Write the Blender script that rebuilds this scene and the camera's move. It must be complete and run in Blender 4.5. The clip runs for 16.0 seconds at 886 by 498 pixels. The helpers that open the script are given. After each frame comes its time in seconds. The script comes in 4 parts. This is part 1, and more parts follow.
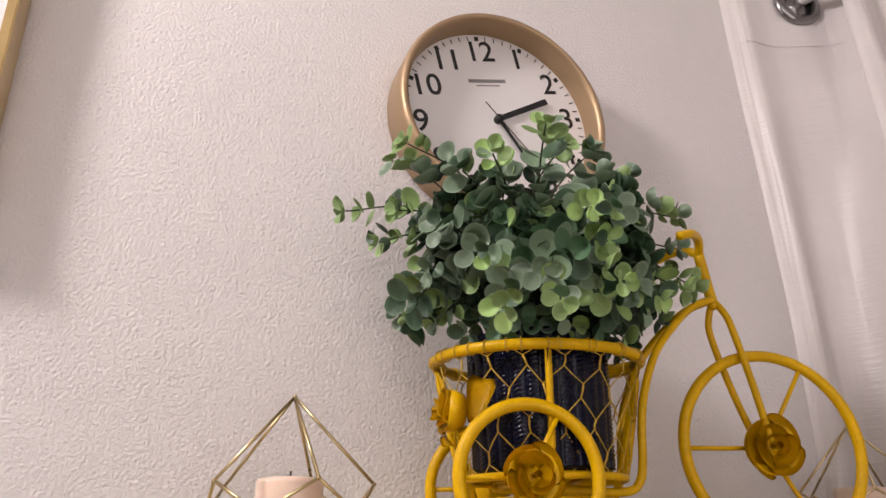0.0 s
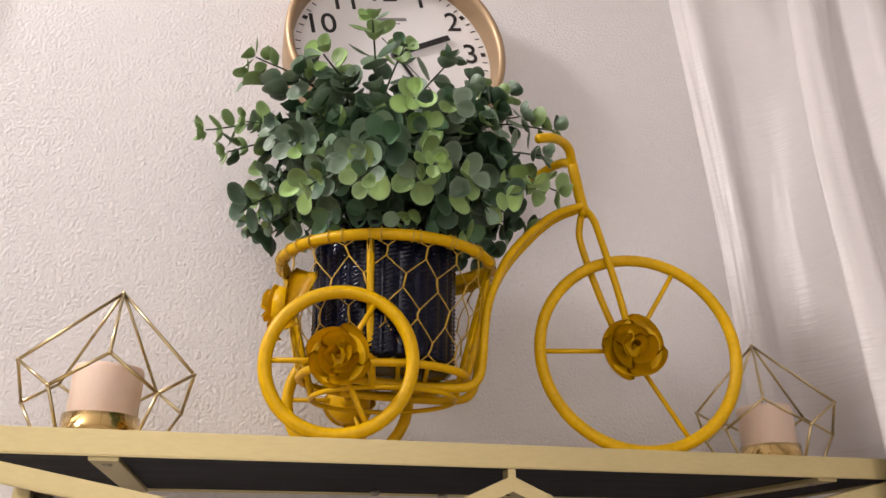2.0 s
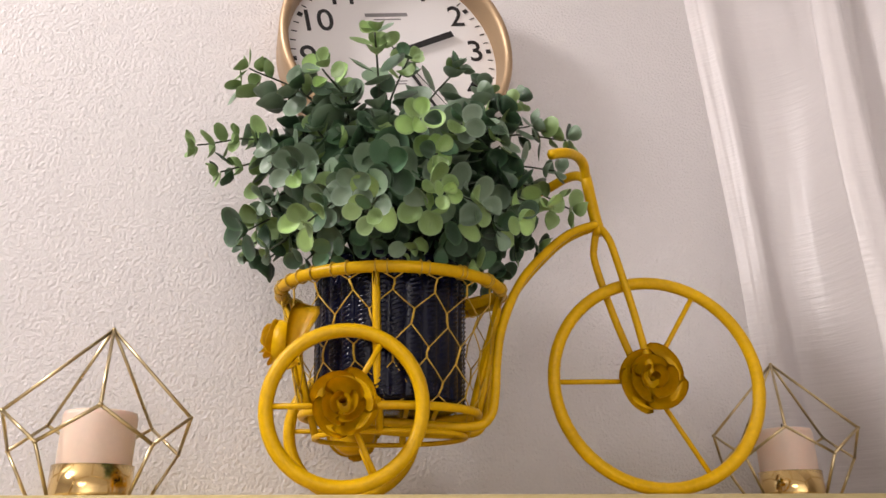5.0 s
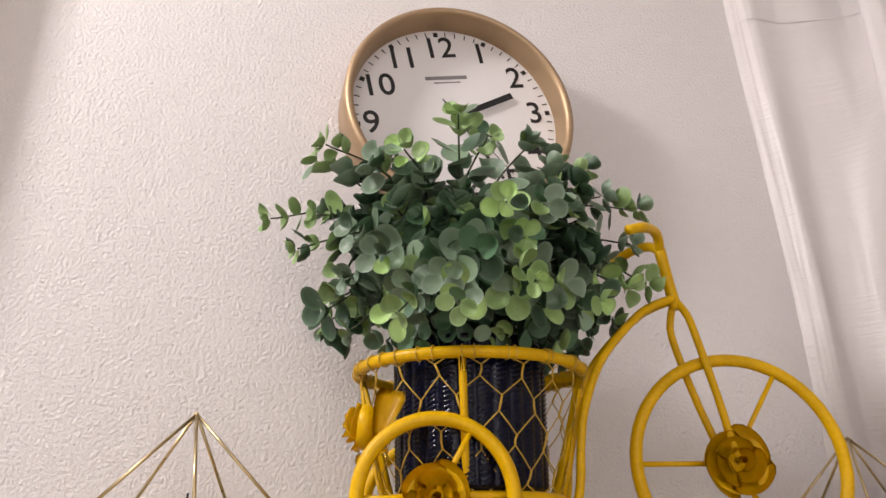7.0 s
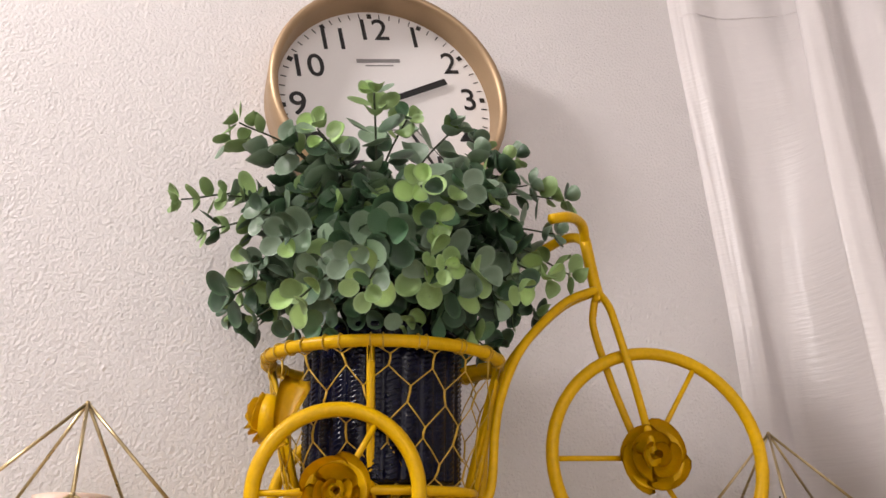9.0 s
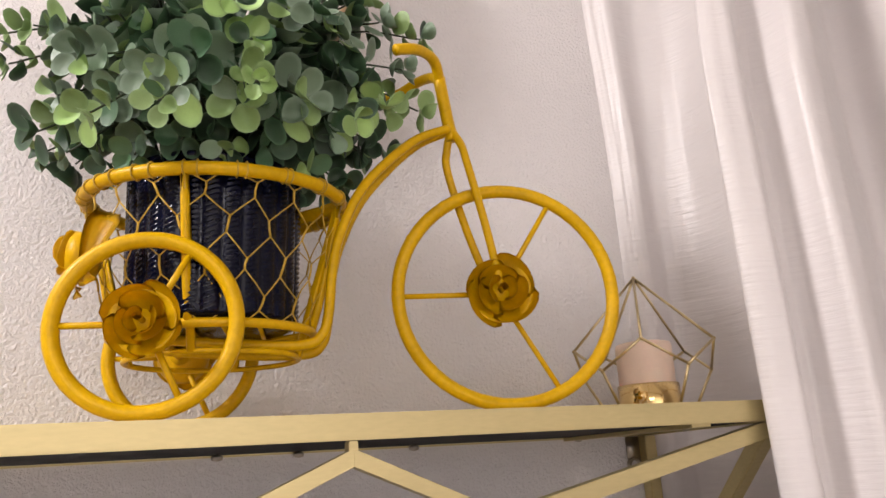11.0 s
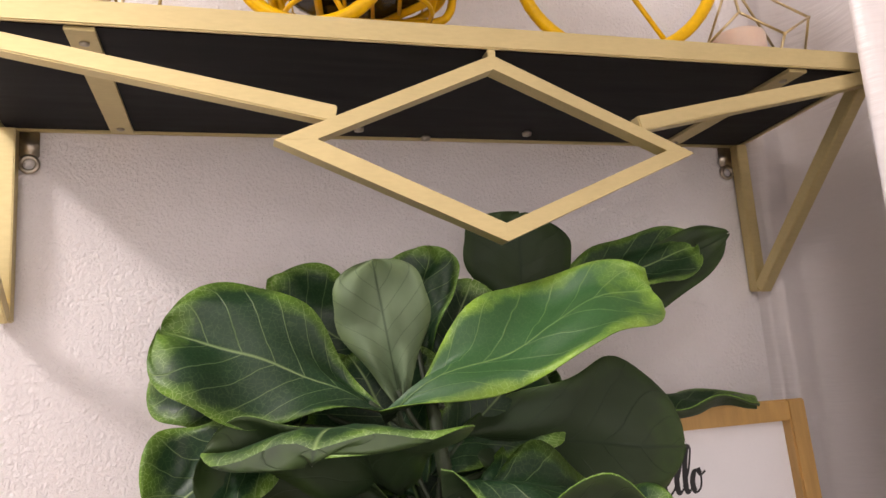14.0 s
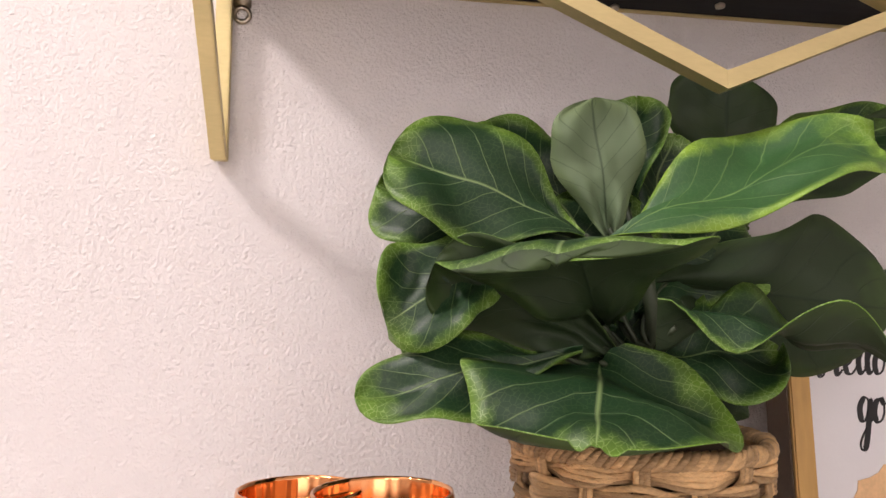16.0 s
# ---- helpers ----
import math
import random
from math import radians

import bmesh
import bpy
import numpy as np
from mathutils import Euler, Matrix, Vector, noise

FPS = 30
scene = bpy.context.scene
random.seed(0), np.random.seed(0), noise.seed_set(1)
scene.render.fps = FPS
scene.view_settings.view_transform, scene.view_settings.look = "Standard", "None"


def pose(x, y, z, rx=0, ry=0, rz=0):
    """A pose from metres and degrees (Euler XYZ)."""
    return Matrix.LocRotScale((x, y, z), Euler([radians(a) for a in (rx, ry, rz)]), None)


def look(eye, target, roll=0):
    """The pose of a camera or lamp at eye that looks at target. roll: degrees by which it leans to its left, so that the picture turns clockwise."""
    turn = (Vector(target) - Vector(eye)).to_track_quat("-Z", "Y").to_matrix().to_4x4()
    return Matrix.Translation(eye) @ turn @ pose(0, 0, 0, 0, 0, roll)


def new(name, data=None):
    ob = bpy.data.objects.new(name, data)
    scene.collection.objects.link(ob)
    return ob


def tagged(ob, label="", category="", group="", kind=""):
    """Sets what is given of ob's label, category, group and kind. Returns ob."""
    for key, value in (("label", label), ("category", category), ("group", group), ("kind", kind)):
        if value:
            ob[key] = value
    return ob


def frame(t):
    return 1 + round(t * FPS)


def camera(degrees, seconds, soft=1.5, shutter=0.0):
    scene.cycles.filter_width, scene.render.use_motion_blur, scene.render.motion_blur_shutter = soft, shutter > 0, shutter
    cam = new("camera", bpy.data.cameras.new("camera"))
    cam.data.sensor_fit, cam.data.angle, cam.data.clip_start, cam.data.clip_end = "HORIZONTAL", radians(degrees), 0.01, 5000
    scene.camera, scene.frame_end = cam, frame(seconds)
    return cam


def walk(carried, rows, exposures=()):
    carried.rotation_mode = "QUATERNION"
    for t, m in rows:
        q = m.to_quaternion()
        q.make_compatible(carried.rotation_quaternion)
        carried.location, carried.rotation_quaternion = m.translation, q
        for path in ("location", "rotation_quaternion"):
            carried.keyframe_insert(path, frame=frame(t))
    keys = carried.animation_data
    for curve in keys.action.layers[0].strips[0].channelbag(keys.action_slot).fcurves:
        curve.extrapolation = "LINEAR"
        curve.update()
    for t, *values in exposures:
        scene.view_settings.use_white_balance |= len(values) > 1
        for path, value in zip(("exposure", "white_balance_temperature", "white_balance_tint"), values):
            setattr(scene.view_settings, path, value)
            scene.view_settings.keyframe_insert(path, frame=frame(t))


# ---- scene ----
cam = camera(62.2, 16.0)
PATH = [
    (0, (-0.344, -0.612, 1.611), (0.33, 1.118, 2.354), -0.9),
    (0.5, (-0.261, -0.633, 1.602), (0.277, 1.104, 2.434), -0.4),
    (1, (-0.221, -0.64, 1.551), (0.236, 1.112, 2.4), 3.5),
    (1.5, (-0.195, -0.639, 1.527), (0.248, 1.117, 2.376), 1.7),
    (2, (-0.165, -0.628, 1.522), (0.312, 1.135, 2.336), -0.4),
    (2.5, (-0.14, -0.629, 1.531), (0.373, 1.136, 2.318), -1.6),
    (3, (-0.142, -0.636, 1.542), (0.395, 1.126, 2.322), -1.6),
    (3.2, (-0.142, -0.639, 1.541), (0.395, 1.119, 2.33), -1.6),
    (5.3, (-0.179, -0.601, 1.579), (0.316, 1.199, 2.297), -0.8),
    (5.5, (-0.184, -0.593, 1.579), (0.307, 1.201, 2.314), -0.8),
    (6, (-0.197, -0.603, 1.587), (0.284, 1.191, 2.328), -0.8),
    (6.5, (-0.206, -0.605, 1.601), (0.267, 1.185, 2.359), -0.8),
    (7, (-0.222, -0.613, 1.617), (0.247, 1.169, 2.394), -0.6),
    (7.5, (-0.229, -0.617, 1.629), (0.243, 1.156, 2.425), -0.3),
    (8, (-0.234, -0.612, 1.63), (0.249, 1.156, 2.43), -0.2),
    (8.5, (-0.211, -0.614, 1.627), (0.303, 1.149, 2.42), -0.2),
    (9, (-0.186, -0.603, 1.618), (0.384, 1.155, 2.382), -0.7),
    (9.5, (-0.151, -0.59, 1.606), (0.463, 1.172, 2.327), -1.7),
    (10, (-0.135, -0.587, 1.587), (0.507, 1.186, 2.256), -2.6),
    (10.2, (-0.123, -0.583, 1.582), (0.534, 1.192, 2.23), -2.9),
    (12.3, (-0.096, -0.593, 1.534), (0.661, 1.202, 1.983), -3.4),
    (12.5, (-0.11, -0.61, 1.524), (0.638, 1.192, 1.962), -3.2),
    (13, (-0.143, -0.626, 1.46), (0.584, 1.183, 1.905), -3.2),
    (13.5, (-0.161, -0.61, 1.409), (0.483, 1.234, 1.836), -3.8),
    (14, (-0.161, -0.586, 1.38), (0.396, 1.303, 1.73), -4.1),
    (14.5, (-0.174, -0.573, 1.359), (0.309, 1.348, 1.636), -3.0),
    (15, (-0.205, -0.575, 1.347), (0.191, 1.372, 1.571), -0.9),
    (15.5, (-0.224, -0.576, 1.335), (0.109, 1.387, 1.522), -0.2),
    (16, (-0.236, -0.573, 1.321), (0.084, 1.391, 1.515), 0.2),
]
walk(cam, [(t, look(eye, target, roll)) for t, eye, target, roll in PATH], [(0, -0.48, 6600, 14), (1, -0.40, 6500, 11), (3, -0.26, 6500, 10), (5.5, -0.24, 6500, 10), (8, -0.32, 6500, 10), (9.5, -0.18, 6500, 10), (12.5, 0.02, 6500, 10), (13.5, 0.08, 6550, 12), (14.5, 0.40, 6650, 15), (16, 0.26, 6650, 15)])

# ---- world and lights ----
TOP = 1.598         # top of the wall shelf
TABLE = 1.11        # top of the dresser under it
world = bpy.data.worlds.new("room_dark")
scene.world = world
world.use_nodes = True
world.node_tree.nodes["Background"].inputs[0].default_value = (0.9, 0.85, 0.82, 1)
world.node_tree.nodes["Background"].inputs[1].default_value = 0.03


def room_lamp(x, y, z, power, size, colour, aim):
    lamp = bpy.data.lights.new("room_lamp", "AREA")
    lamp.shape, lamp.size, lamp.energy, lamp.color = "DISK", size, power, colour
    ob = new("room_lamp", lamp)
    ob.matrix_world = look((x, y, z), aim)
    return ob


room_lamp(-1.19, -0.45, 2.50, 19.5, 0.24, (1.0, 0.93, 0.92), (0.3, -0.1, 2.1))
room_lamp(-0.86, -2.10, 2.56, 11.0, 0.80, (1.0, 0.95, 0.94), (0.0, 0.0, 1.5))
# added fill with no known source; the rear wall bounces it forward
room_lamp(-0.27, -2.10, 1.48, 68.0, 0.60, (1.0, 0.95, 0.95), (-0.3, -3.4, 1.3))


# ---- materials ----
def links(m):
    return m.node_tree.nodes, m.node_tree.links


def material(name, colour, rough=0.5, metal=0.0, vary=0.12, scale=30.0, fine=400.0, bump=0.0, bump_scale=200.0, dist=0.002,
             sheen=0.0, coat=0.0, spec=0.5, per_object=0.0, sub=0.0, trans=0.0, stretch=None):
    m = bpy.data.materials.new(name)
    m.use_nodes = True
    n, l = links(m)
    b = n["Principled BSDF"]
    b.inputs["Roughness"].default_value, b.inputs["Metallic"].default_value = rough, metal
    b.inputs["Coat Weight"].default_value = coat
    b.inputs["Specular IOR Level"].default_value = spec
    b.inputs["Coat Roughness"].default_value = 0.12
    b.inputs["Sheen Weight"].default_value = sheen
    b.inputs["Subsurface Weight"].default_value = sub
    b.inputs["Subsurface Radius"].default_value = (0.01, 0.006, 0.004)
    b.inputs["Transmission Weight"].default_value = trans
    co = n.new("ShaderNodeTexCoord")
    where = co.outputs["Object"]
    if stretch:
        mp = n.new("ShaderNodeMapping")
        mp.inputs["Scale"].default_value = stretch
        l.new(where, mp.inputs["Vector"])
        where = mp.outputs["Vector"]
    big, small = n.new("ShaderNodeTexNoise"), n.new("ShaderNodeTexNoise")
    big.inputs["Scale"].default_value, small.inputs["Scale"].default_value = scale, fine
    big.inputs["Detail"].default_value = 4
    l.new(where, big.inputs["Vector"])
    l.new(where, small.inputs["Vector"])
    mix = n.new("ShaderNodeMath")
    mix.operation = "MULTIPLY_ADD"
    mix.inputs[1].default_value = 0.6
    l.new(big.outputs["Fac"], mix.inputs[0])
    half = n.new("ShaderNodeMath")
    half.operation = "MULTIPLY"
    half.inputs[1].default_value = 0.4
    l.new(small.outputs["Fac"], half.inputs[0])
    l.new(half.outputs[0], mix.inputs[2])
    fac = mix.outputs[0]
    if per_object:
        info, add = n.new("ShaderNodeObjectInfo"), n.new("ShaderNodeMath")
        add.operation = "MULTIPLY_ADD"
        add.inputs[1].default_value = per_object
        l.new(info.outputs["Random"], add.inputs[0])
        l.new(fac, add.inputs[2])
        sub_ = n.new("ShaderNodeMath")
        sub_.operation = "SUBTRACT"
        sub_.inputs[1].default_value = per_object / 2
        l.new(add.outputs[0], sub_.inputs[0])
        fac = sub_.outputs[0]
    ramp = n.new("ShaderNodeValToRGB")
    ramp.color_ramp.elements[0].position, ramp.color_ramp.elements[1].position = 0.38, 0.82
    ramp.color_ramp.elements[0].color = (*[c * (1 - vary) for c in colour], 1)
    ramp.color_ramp.elements[1].color = (*[min(1, c * (1 + vary)) for c in colour], 1)
    l.new(fac, ramp.inputs[0])
    l.new(ramp.outputs[0], b.inputs["Base Color"])
    rr = n.new("ShaderNodeMapRange")
    rr.inputs["To Min"].default_value, rr.inputs["To Max"].default_value = max(0.02, rough * 0.8), min(1, rough * 1.2)
    l.new(big.outputs["Fac"], rr.inputs["Value"])
    l.new(rr.outputs[0], b.inputs["Roughness"])
    if bump:
        bn, bp = n.new("ShaderNodeTexNoise"), n.new("ShaderNodeBump")
        bn.inputs["Scale"].default_value, bn.inputs["Detail"].default_value = bump_scale, 3
        bp.inputs["Strength"].default_value, bp.inputs["Distance"].default_value = bump, dist
        l.new(where, bn.inputs["Vector"])
        l.new(bn.outputs["Fac"], bp.inputs["Height"])
        l.new(bp.outputs[0], b.inputs["Normal"])
    return m


def wall_paint():
    """Off-white paint over a sprayed and knocked-down plaster."""
    m = material("textured_wall_paint", (0.73, 0.70, 0.69), 0.75, vary=0.03, scale=4, fine=60)
    n, l = links(m)
    co = n.new("ShaderNodeTexCoord")
    a, c, bp = n.new("ShaderNodeTexNoise"), n.new("ShaderNodeTexNoise"), n.new("ShaderNodeBump")
    a.inputs["Scale"].default_value, a.inputs["Detail"].default_value, a.inputs["Roughness"].default_value = 320, 3.0, 0.6
    c.inputs["Scale"].default_value, c.inputs["Detail"].default_value = 600, 2
    ramp = n.new("ShaderNodeValToRGB")
    ramp.color_ramp.elements[0].position, ramp.color_ramp.elements[1].position = 0.38, 0.82
    add = n.new("ShaderNodeMath")
    add.operation = "MULTIPLY_ADD"
    add.inputs[1].default_value = 0.25
    for t in (a, c):
        l.new(co.outputs["Object"], t.inputs["Vector"])
    l.new(a.outputs["Fac"], ramp.inputs[0])
    l.new(c.outputs["Fac"], add.inputs[0])
    l.new(ramp.outputs[0], add.inputs[2])
    drops, cut, more = n.new("ShaderNodeTexNoise"), n.new("ShaderNodeMapRange"), n.new("ShaderNodeMath")
    drops.inputs["Scale"].default_value, drops.inputs["Detail"].default_value = 150, 1.0
    cut.inputs["From Min"].default_value, cut.inputs["From Max"].default_value = 0.60, 0.80
    more.operation = "MULTIPLY_ADD"
    more.inputs[1].default_value = 0.45
    l.new(co.outputs["Object"], drops.inputs["Vector"])
    l.new(drops.outputs["Fac"], cut.inputs["Value"])
    l.new(cut.outputs[0], more.inputs[0])
    l.new(add.outputs[0], more.inputs[2])
    l.new(more.outputs[0], bp.inputs["Height"])
    bp.inputs["Strength"].default_value, bp.inputs["Distance"].default_value = 0.84, 0.0011
    l.new(bp.outputs[0], n["Principled BSDF"].inputs["Normal"])
    return m


def leaf_paint(name, dark, light, vein, rough, veins=1.0, net_part=1.0, bold=1.0):
    """A printed fabric leaf: dark blade, lighter rim, a net of veins; u across from -1 to 1, v along."""
    m = bpy.data.materials.new(name)
    m.use_nodes = True
    n, l = links(m)
    b = n["Principled BSDF"]
    b.inputs["Roughness"].default_value = rough
    b.inputs["Specular IOR Level"].default_value = 0.32

    def math(op, x, y=None, z=None):
        k = n.new("ShaderNodeMath")
        k.operation = op
        for slot, v in enumerate((x, y, z)):
            if v is None:
                continue
            if isinstance(v, (int, float)):
                k.inputs[slot].default_value = v
            else:
                l.new(v, k.inputs[slot])
        return k.outputs[0]

    def blend(fac, one, two):
        k = n.new("ShaderNodeMix")
        k.data_type = "RGBA"
        l.new(fac, k.inputs[0])
        for slot, v in ((6, one), (7, two)):
            if isinstance(v, tuple):
                k.inputs[slot].default_value = (*v, 1)
            else:
                l.new(v, k.inputs[slot])
        return k.outputs[2]

    uv, sep, co = n.new("ShaderNodeUVMap"), n.new("ShaderNodeSeparateXYZ"), n.new("ShaderNodeTexCoord")
    l.new(uv.outputs[0], sep.inputs[0])
    u = math("MULTIPLY_ADD", sep.outputs[0], 2.0, -1.0)
    v = sep.outputs[1]
    au = math("ABSOLUTE", u)
    noise_ = n.new("ShaderNodeTexNoise")
    noise_.inputs["Scale"].default_value = 55
    l.new(co.outputs["Object"], noise_.inputs["Vector"])
    wob = math("MULTIPLY_ADD", noise_.outputs["Fac"], 0.5, -0.25)
    edge = math("MAXIMUM", au, math("MULTIPLY_ADD", v, 1.6, -0.6))
    rim = n.new("ShaderNodeMapRange")
    rim.inputs["From Min"].default_value, rim.inputs["From Max"].default_value = 0.77, 1.06
    l.new(math("ADD", edge, wob), rim.inputs["Value"])
    colour = blend(rim.outputs[0], dark, light)
    # side veins, slanting to the tip
    slant = math("SUBTRACT", math("MULTIPLY", v, 7.0), math("MULTIPLY", au, 2.2))
    saw = math("ABSOLUTE", math("SUBTRACT", math("FRACT", math("ADD", slant, math("MULTIPLY", wob, 0.5))), 0.5))
    side = n.new("ShaderNodeMapRange")
    side.inputs["From Min"].default_value, side.inputs["From Max"].default_value = 0.035, 0.0
    l.new(saw, side.inputs["Value"])
    mid = n.new("ShaderNodeMapRange")
    mid.inputs["From Min"].default_value, mid.inputs["From Max"].default_value = 0.004 + 0.022 * bold, 0.004
    l.new(au, mid.inputs["Value"])
    net = n.new("ShaderNodeTexVoronoi")
    net.feature = "DISTANCE_TO_EDGE"
    net.inputs["Scale"].default_value = 300
    l.new(co.outputs["Object"], net.inputs["Vector"])
    web = n.new("ShaderNodeMapRange")
    web.inputs["From Min"].default_value, web.inputs["From Max"].default_value = 0.055, 0.0
    l.new(net.outputs["Distance"], web.inputs["Value"])
    webby = math("MULTIPLY", web.outputs[0], math("MULTIPLY_ADD", rim.outputs[0], 0.66 * net_part, 0.07 * net_part))
    all_ = math("MAXIMUM", math("MAXIMUM", math("MULTIPLY", side.outputs[0], 0.30 * bold), math("MULTIPLY", mid.outputs[0], 0.42 * bold)), webby)
    l.new(blend(math("MULTIPLY", all_, veins), colour, vein), b.inputs["Base Color"])
    bp = n.new("ShaderNodeBump")
    bp.inputs["Strength"].default_value, bp.inputs["Distance"].default_value = 0.35, 0.0008
    l.new(math("MAXIMUM", side.outputs[0], mid.outputs[0]), bp.inputs["Height"])
    l.new(bp.outputs[0], b.inputs["Normal"])
    return m


M_WALL = wall_paint()
M_CEIL = material("ceiling_paint", (0.78, 0.75, 0.73), 0.85, vary=0.03, bump=0.3, bump_scale=150)
# unseen floor, its pale tone chosen to bounce light upwards
M_FLOOR = material("pale_oak_floor", (0.50, 0.42, 0.34), 0.45, vary=0.25, scale=3, fine=90, stretch=(1, 9, 1))
M_DRESSER = material("white_lacquer", (0.82, 0.80, 0.78), 0.35, vary=0.03)
M_YELLOW = material("yellow_enamel", (0.72, 0.42, 0.001), 0.36, vary=0.16, scale=45, fine=300, bump=0.25, bump_scale=260, dist=0.0008, spec=0.22)
M_WIRE = material("yellow_wire", (0.58, 0.36, 0.03), 0.4, vary=0.2, scale=80)
M_GOLD = material("brushed_gold_paint", (0.60, 0.50, 0.25), 0.42, metal=0.65, vary=0.10, scale=25, fine=500, bump=0.12, bump_scale=500, dist=0.0004, stretch=(0.25, 1, 1))
M_BRASS = material("polished_brass", (0.78, 0.56, 0.24), 0.14, metal=1.0, vary=0.05)
M_CAGE = material("thin_brass_wire", (0.62, 0.50, 0.28), 0.3, metal=1.0, vary=0.15, scale=90)
M_CLOCK = material("satin_gold_rim", (0.42, 0.295, 0.175), 0.46, metal=0.6, vary=0.05, scale=20)
M_DIAL = material("white_dial_paper", (0.76, 0.74, 0.73), 0.55, vary=0.015, scale=15)
M_BLACK = material("black_print", (0.012, 0.012, 0.013), 0.5, vary=0.1)
M_BOARD = material("black_stained_board", (0.005, 0.0045, 0.005), 0.7, spec=0.25, vary=0.3, scale=12, fine=250, stretch=(1, 8, 1))
M_STEEL = material("zinc_hanger", (0.45, 0.40, 0.32), 0.35, metal=1.0, vary=0.15, scale=120)
M_WAX = material("cream_wax", (0.80, 0.62, 0.50), 0.5, vary=0.04, scale=40, sub=0.35, bump=0.15, bump_scale=120, dist=0.001)
M_NAVY = material("navy_glazed_ceramic", (0.003, 0.004, 0.016), 0.06, vary=0.3, scale=60, coat=0.0, spec=0.22, bump=0.35, bump_scale=300, dist=0.001)
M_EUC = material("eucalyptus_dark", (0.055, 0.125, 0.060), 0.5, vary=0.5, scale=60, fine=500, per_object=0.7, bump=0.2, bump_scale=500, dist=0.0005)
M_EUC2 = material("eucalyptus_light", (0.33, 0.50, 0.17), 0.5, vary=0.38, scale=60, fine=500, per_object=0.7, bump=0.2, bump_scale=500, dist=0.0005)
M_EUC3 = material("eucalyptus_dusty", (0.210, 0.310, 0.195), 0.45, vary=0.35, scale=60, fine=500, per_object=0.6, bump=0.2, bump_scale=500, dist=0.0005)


def pale_rim(m, rim):
    n, l = links(m)
    b = n["Principled BSDF"]
    paint = b.inputs["Base Color"].links[0].from_socket
    uv, sep, rr, mix = n.new("ShaderNodeUVMap"), n.new("ShaderNodeSeparateXYZ"), n.new("ShaderNodeMapRange"), n.new("ShaderNodeMix")
    mix.data_type = "RGBA"
    rr.inputs["From Min"].default_value, rr.inputs["From Max"].default_value, rr.inputs["To Max"].default_value = 0.72, 1.0, 0.75
    mix.inputs[7].default_value = (*rim, 1)
    l.new(uv.outputs[0], sep.inputs[0])
    l.new(sep.outputs[0], rr.inputs["Value"])
    l.new(rr.outputs[0], mix.inputs[0])
    l.new(paint, mix.inputs[6])
    l.new(mix.outputs[2], b.inputs["Base Color"])


pale_rim(M_EUC, (0.08, 0.16, 0.08)), pale_rim(M_EUC2, (0.30, 0.44, 0.20)), pale_rim(M_EUC3, (0.24, 0.33, 0.24))
M_STEM = material("plastic_stem", (0.030, 0.045, 0.018), 0.55, vary=0.3, scale=120)
M_LEAF = leaf_paint("fiddle_leaf_top", (0.009, 0.034, 0.011), (0.125, 0.24, 0.025), (0.36, 0.50, 0.20), 0.46)
# undersides darkened: the shade within the plant is put into this green
M_UNDER_SHADED = leaf_paint("shaded_leaf_underside", (0.016, 0.032, 0.010), (0.032, 0.062, 0.012), (0.008, 0.020, 0.008), 0.6, 1.0, 0.0, 1.5)
M_LEAF_PALER = leaf_paint("paler_leaf_top", (0.030, 0.095, 0.028), (0.21, 0.36, 0.035), (0.34, 0.50, 0.16), 0.46)
# paler copy of the underside paint, with the light on one leaf put in
M_UNDER_LIT = leaf_paint("lit_leaf_underside", (0.115, 0.165, 0.090), (0.13, 0.19, 0.08), (0.012, 0.030, 0.012), 0.6, 1.0, 0.0, 1.6)
M_WICKER = material("water_hyacinth", (0.50, 0.32, 0.15), 0.65, vary=0.4, scale=50, fine=350, per_object=0.5, bump=0.8, bump_scale=420, dist=0.0015, stretch=(1, 1, 2))
M_COPPER = material("polished_copper", (0.90, 0.42, 0.18), 0.12, metal=1.0, vary=0.08, scale=60)
M_OAKFRAME = material("golden_wood_frame", (0.52, 0.32, 0.11), 0.38, metal=0.35, vary=0.22, scale=25, fine=220, stretch=(1, 1, 0.15))
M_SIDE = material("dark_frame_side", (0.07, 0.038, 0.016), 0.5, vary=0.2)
M_PRINT = material("white_art_paper", (0.70, 0.69, 0.70), 0.35, vary=0.02)
M_PEACH = material("peach_gold_paint", (0.78, 0.50, 0.26), 0.5, vary=0.15, scale=70)
M_CLOTH = material("white_satin_curtain", (0.68, 0.64, 0.63), 0.38, vary=0.04, scale=10, fine=900, sheen=0.4, bump=0.6, bump_scale=150, dist=0.0012, stretch=(0.14, 0.14, 1.7))
M_GROM = material("brushed_nickel", (0.30, 0.29, 0.29), 0.25, metal=1.0, vary=0.05)
M_MIRRORFRAME = material("gold_foil_frame", (0.72, 0.54, 0.26), 0.25, metal=1.0, vary=0.08)
M_CANVAS = material("pale_canvas", (0.72, 0.70, 0.72), 0.6, vary=0.04)


# ---- building helpers ----
def mesh_object(name, bm, mat, smooth=True):
    bmesh.ops.recalc_face_normals(bm, faces=bm.faces)
    me = bpy.data.meshes.new(name)
    bm.to_mesh(me)
    bm.free()
    for m in mat if isinstance(mat, (list, tuple)) else (mat,):
        me.materials.append(m)
    me.polygons.foreach_set("use_smooth", [smooth] * len(me.polygons))
    return new(name, me)


def part(name, bm, mat, parent, label="", smooth=True, at=None):
    ob = mesh_object(name, bm, mat, smooth)
    ob.parent = parent
    if at is not None:
        ob.matrix_basis = at
    if label:
        tagged(ob, label)
    return ob


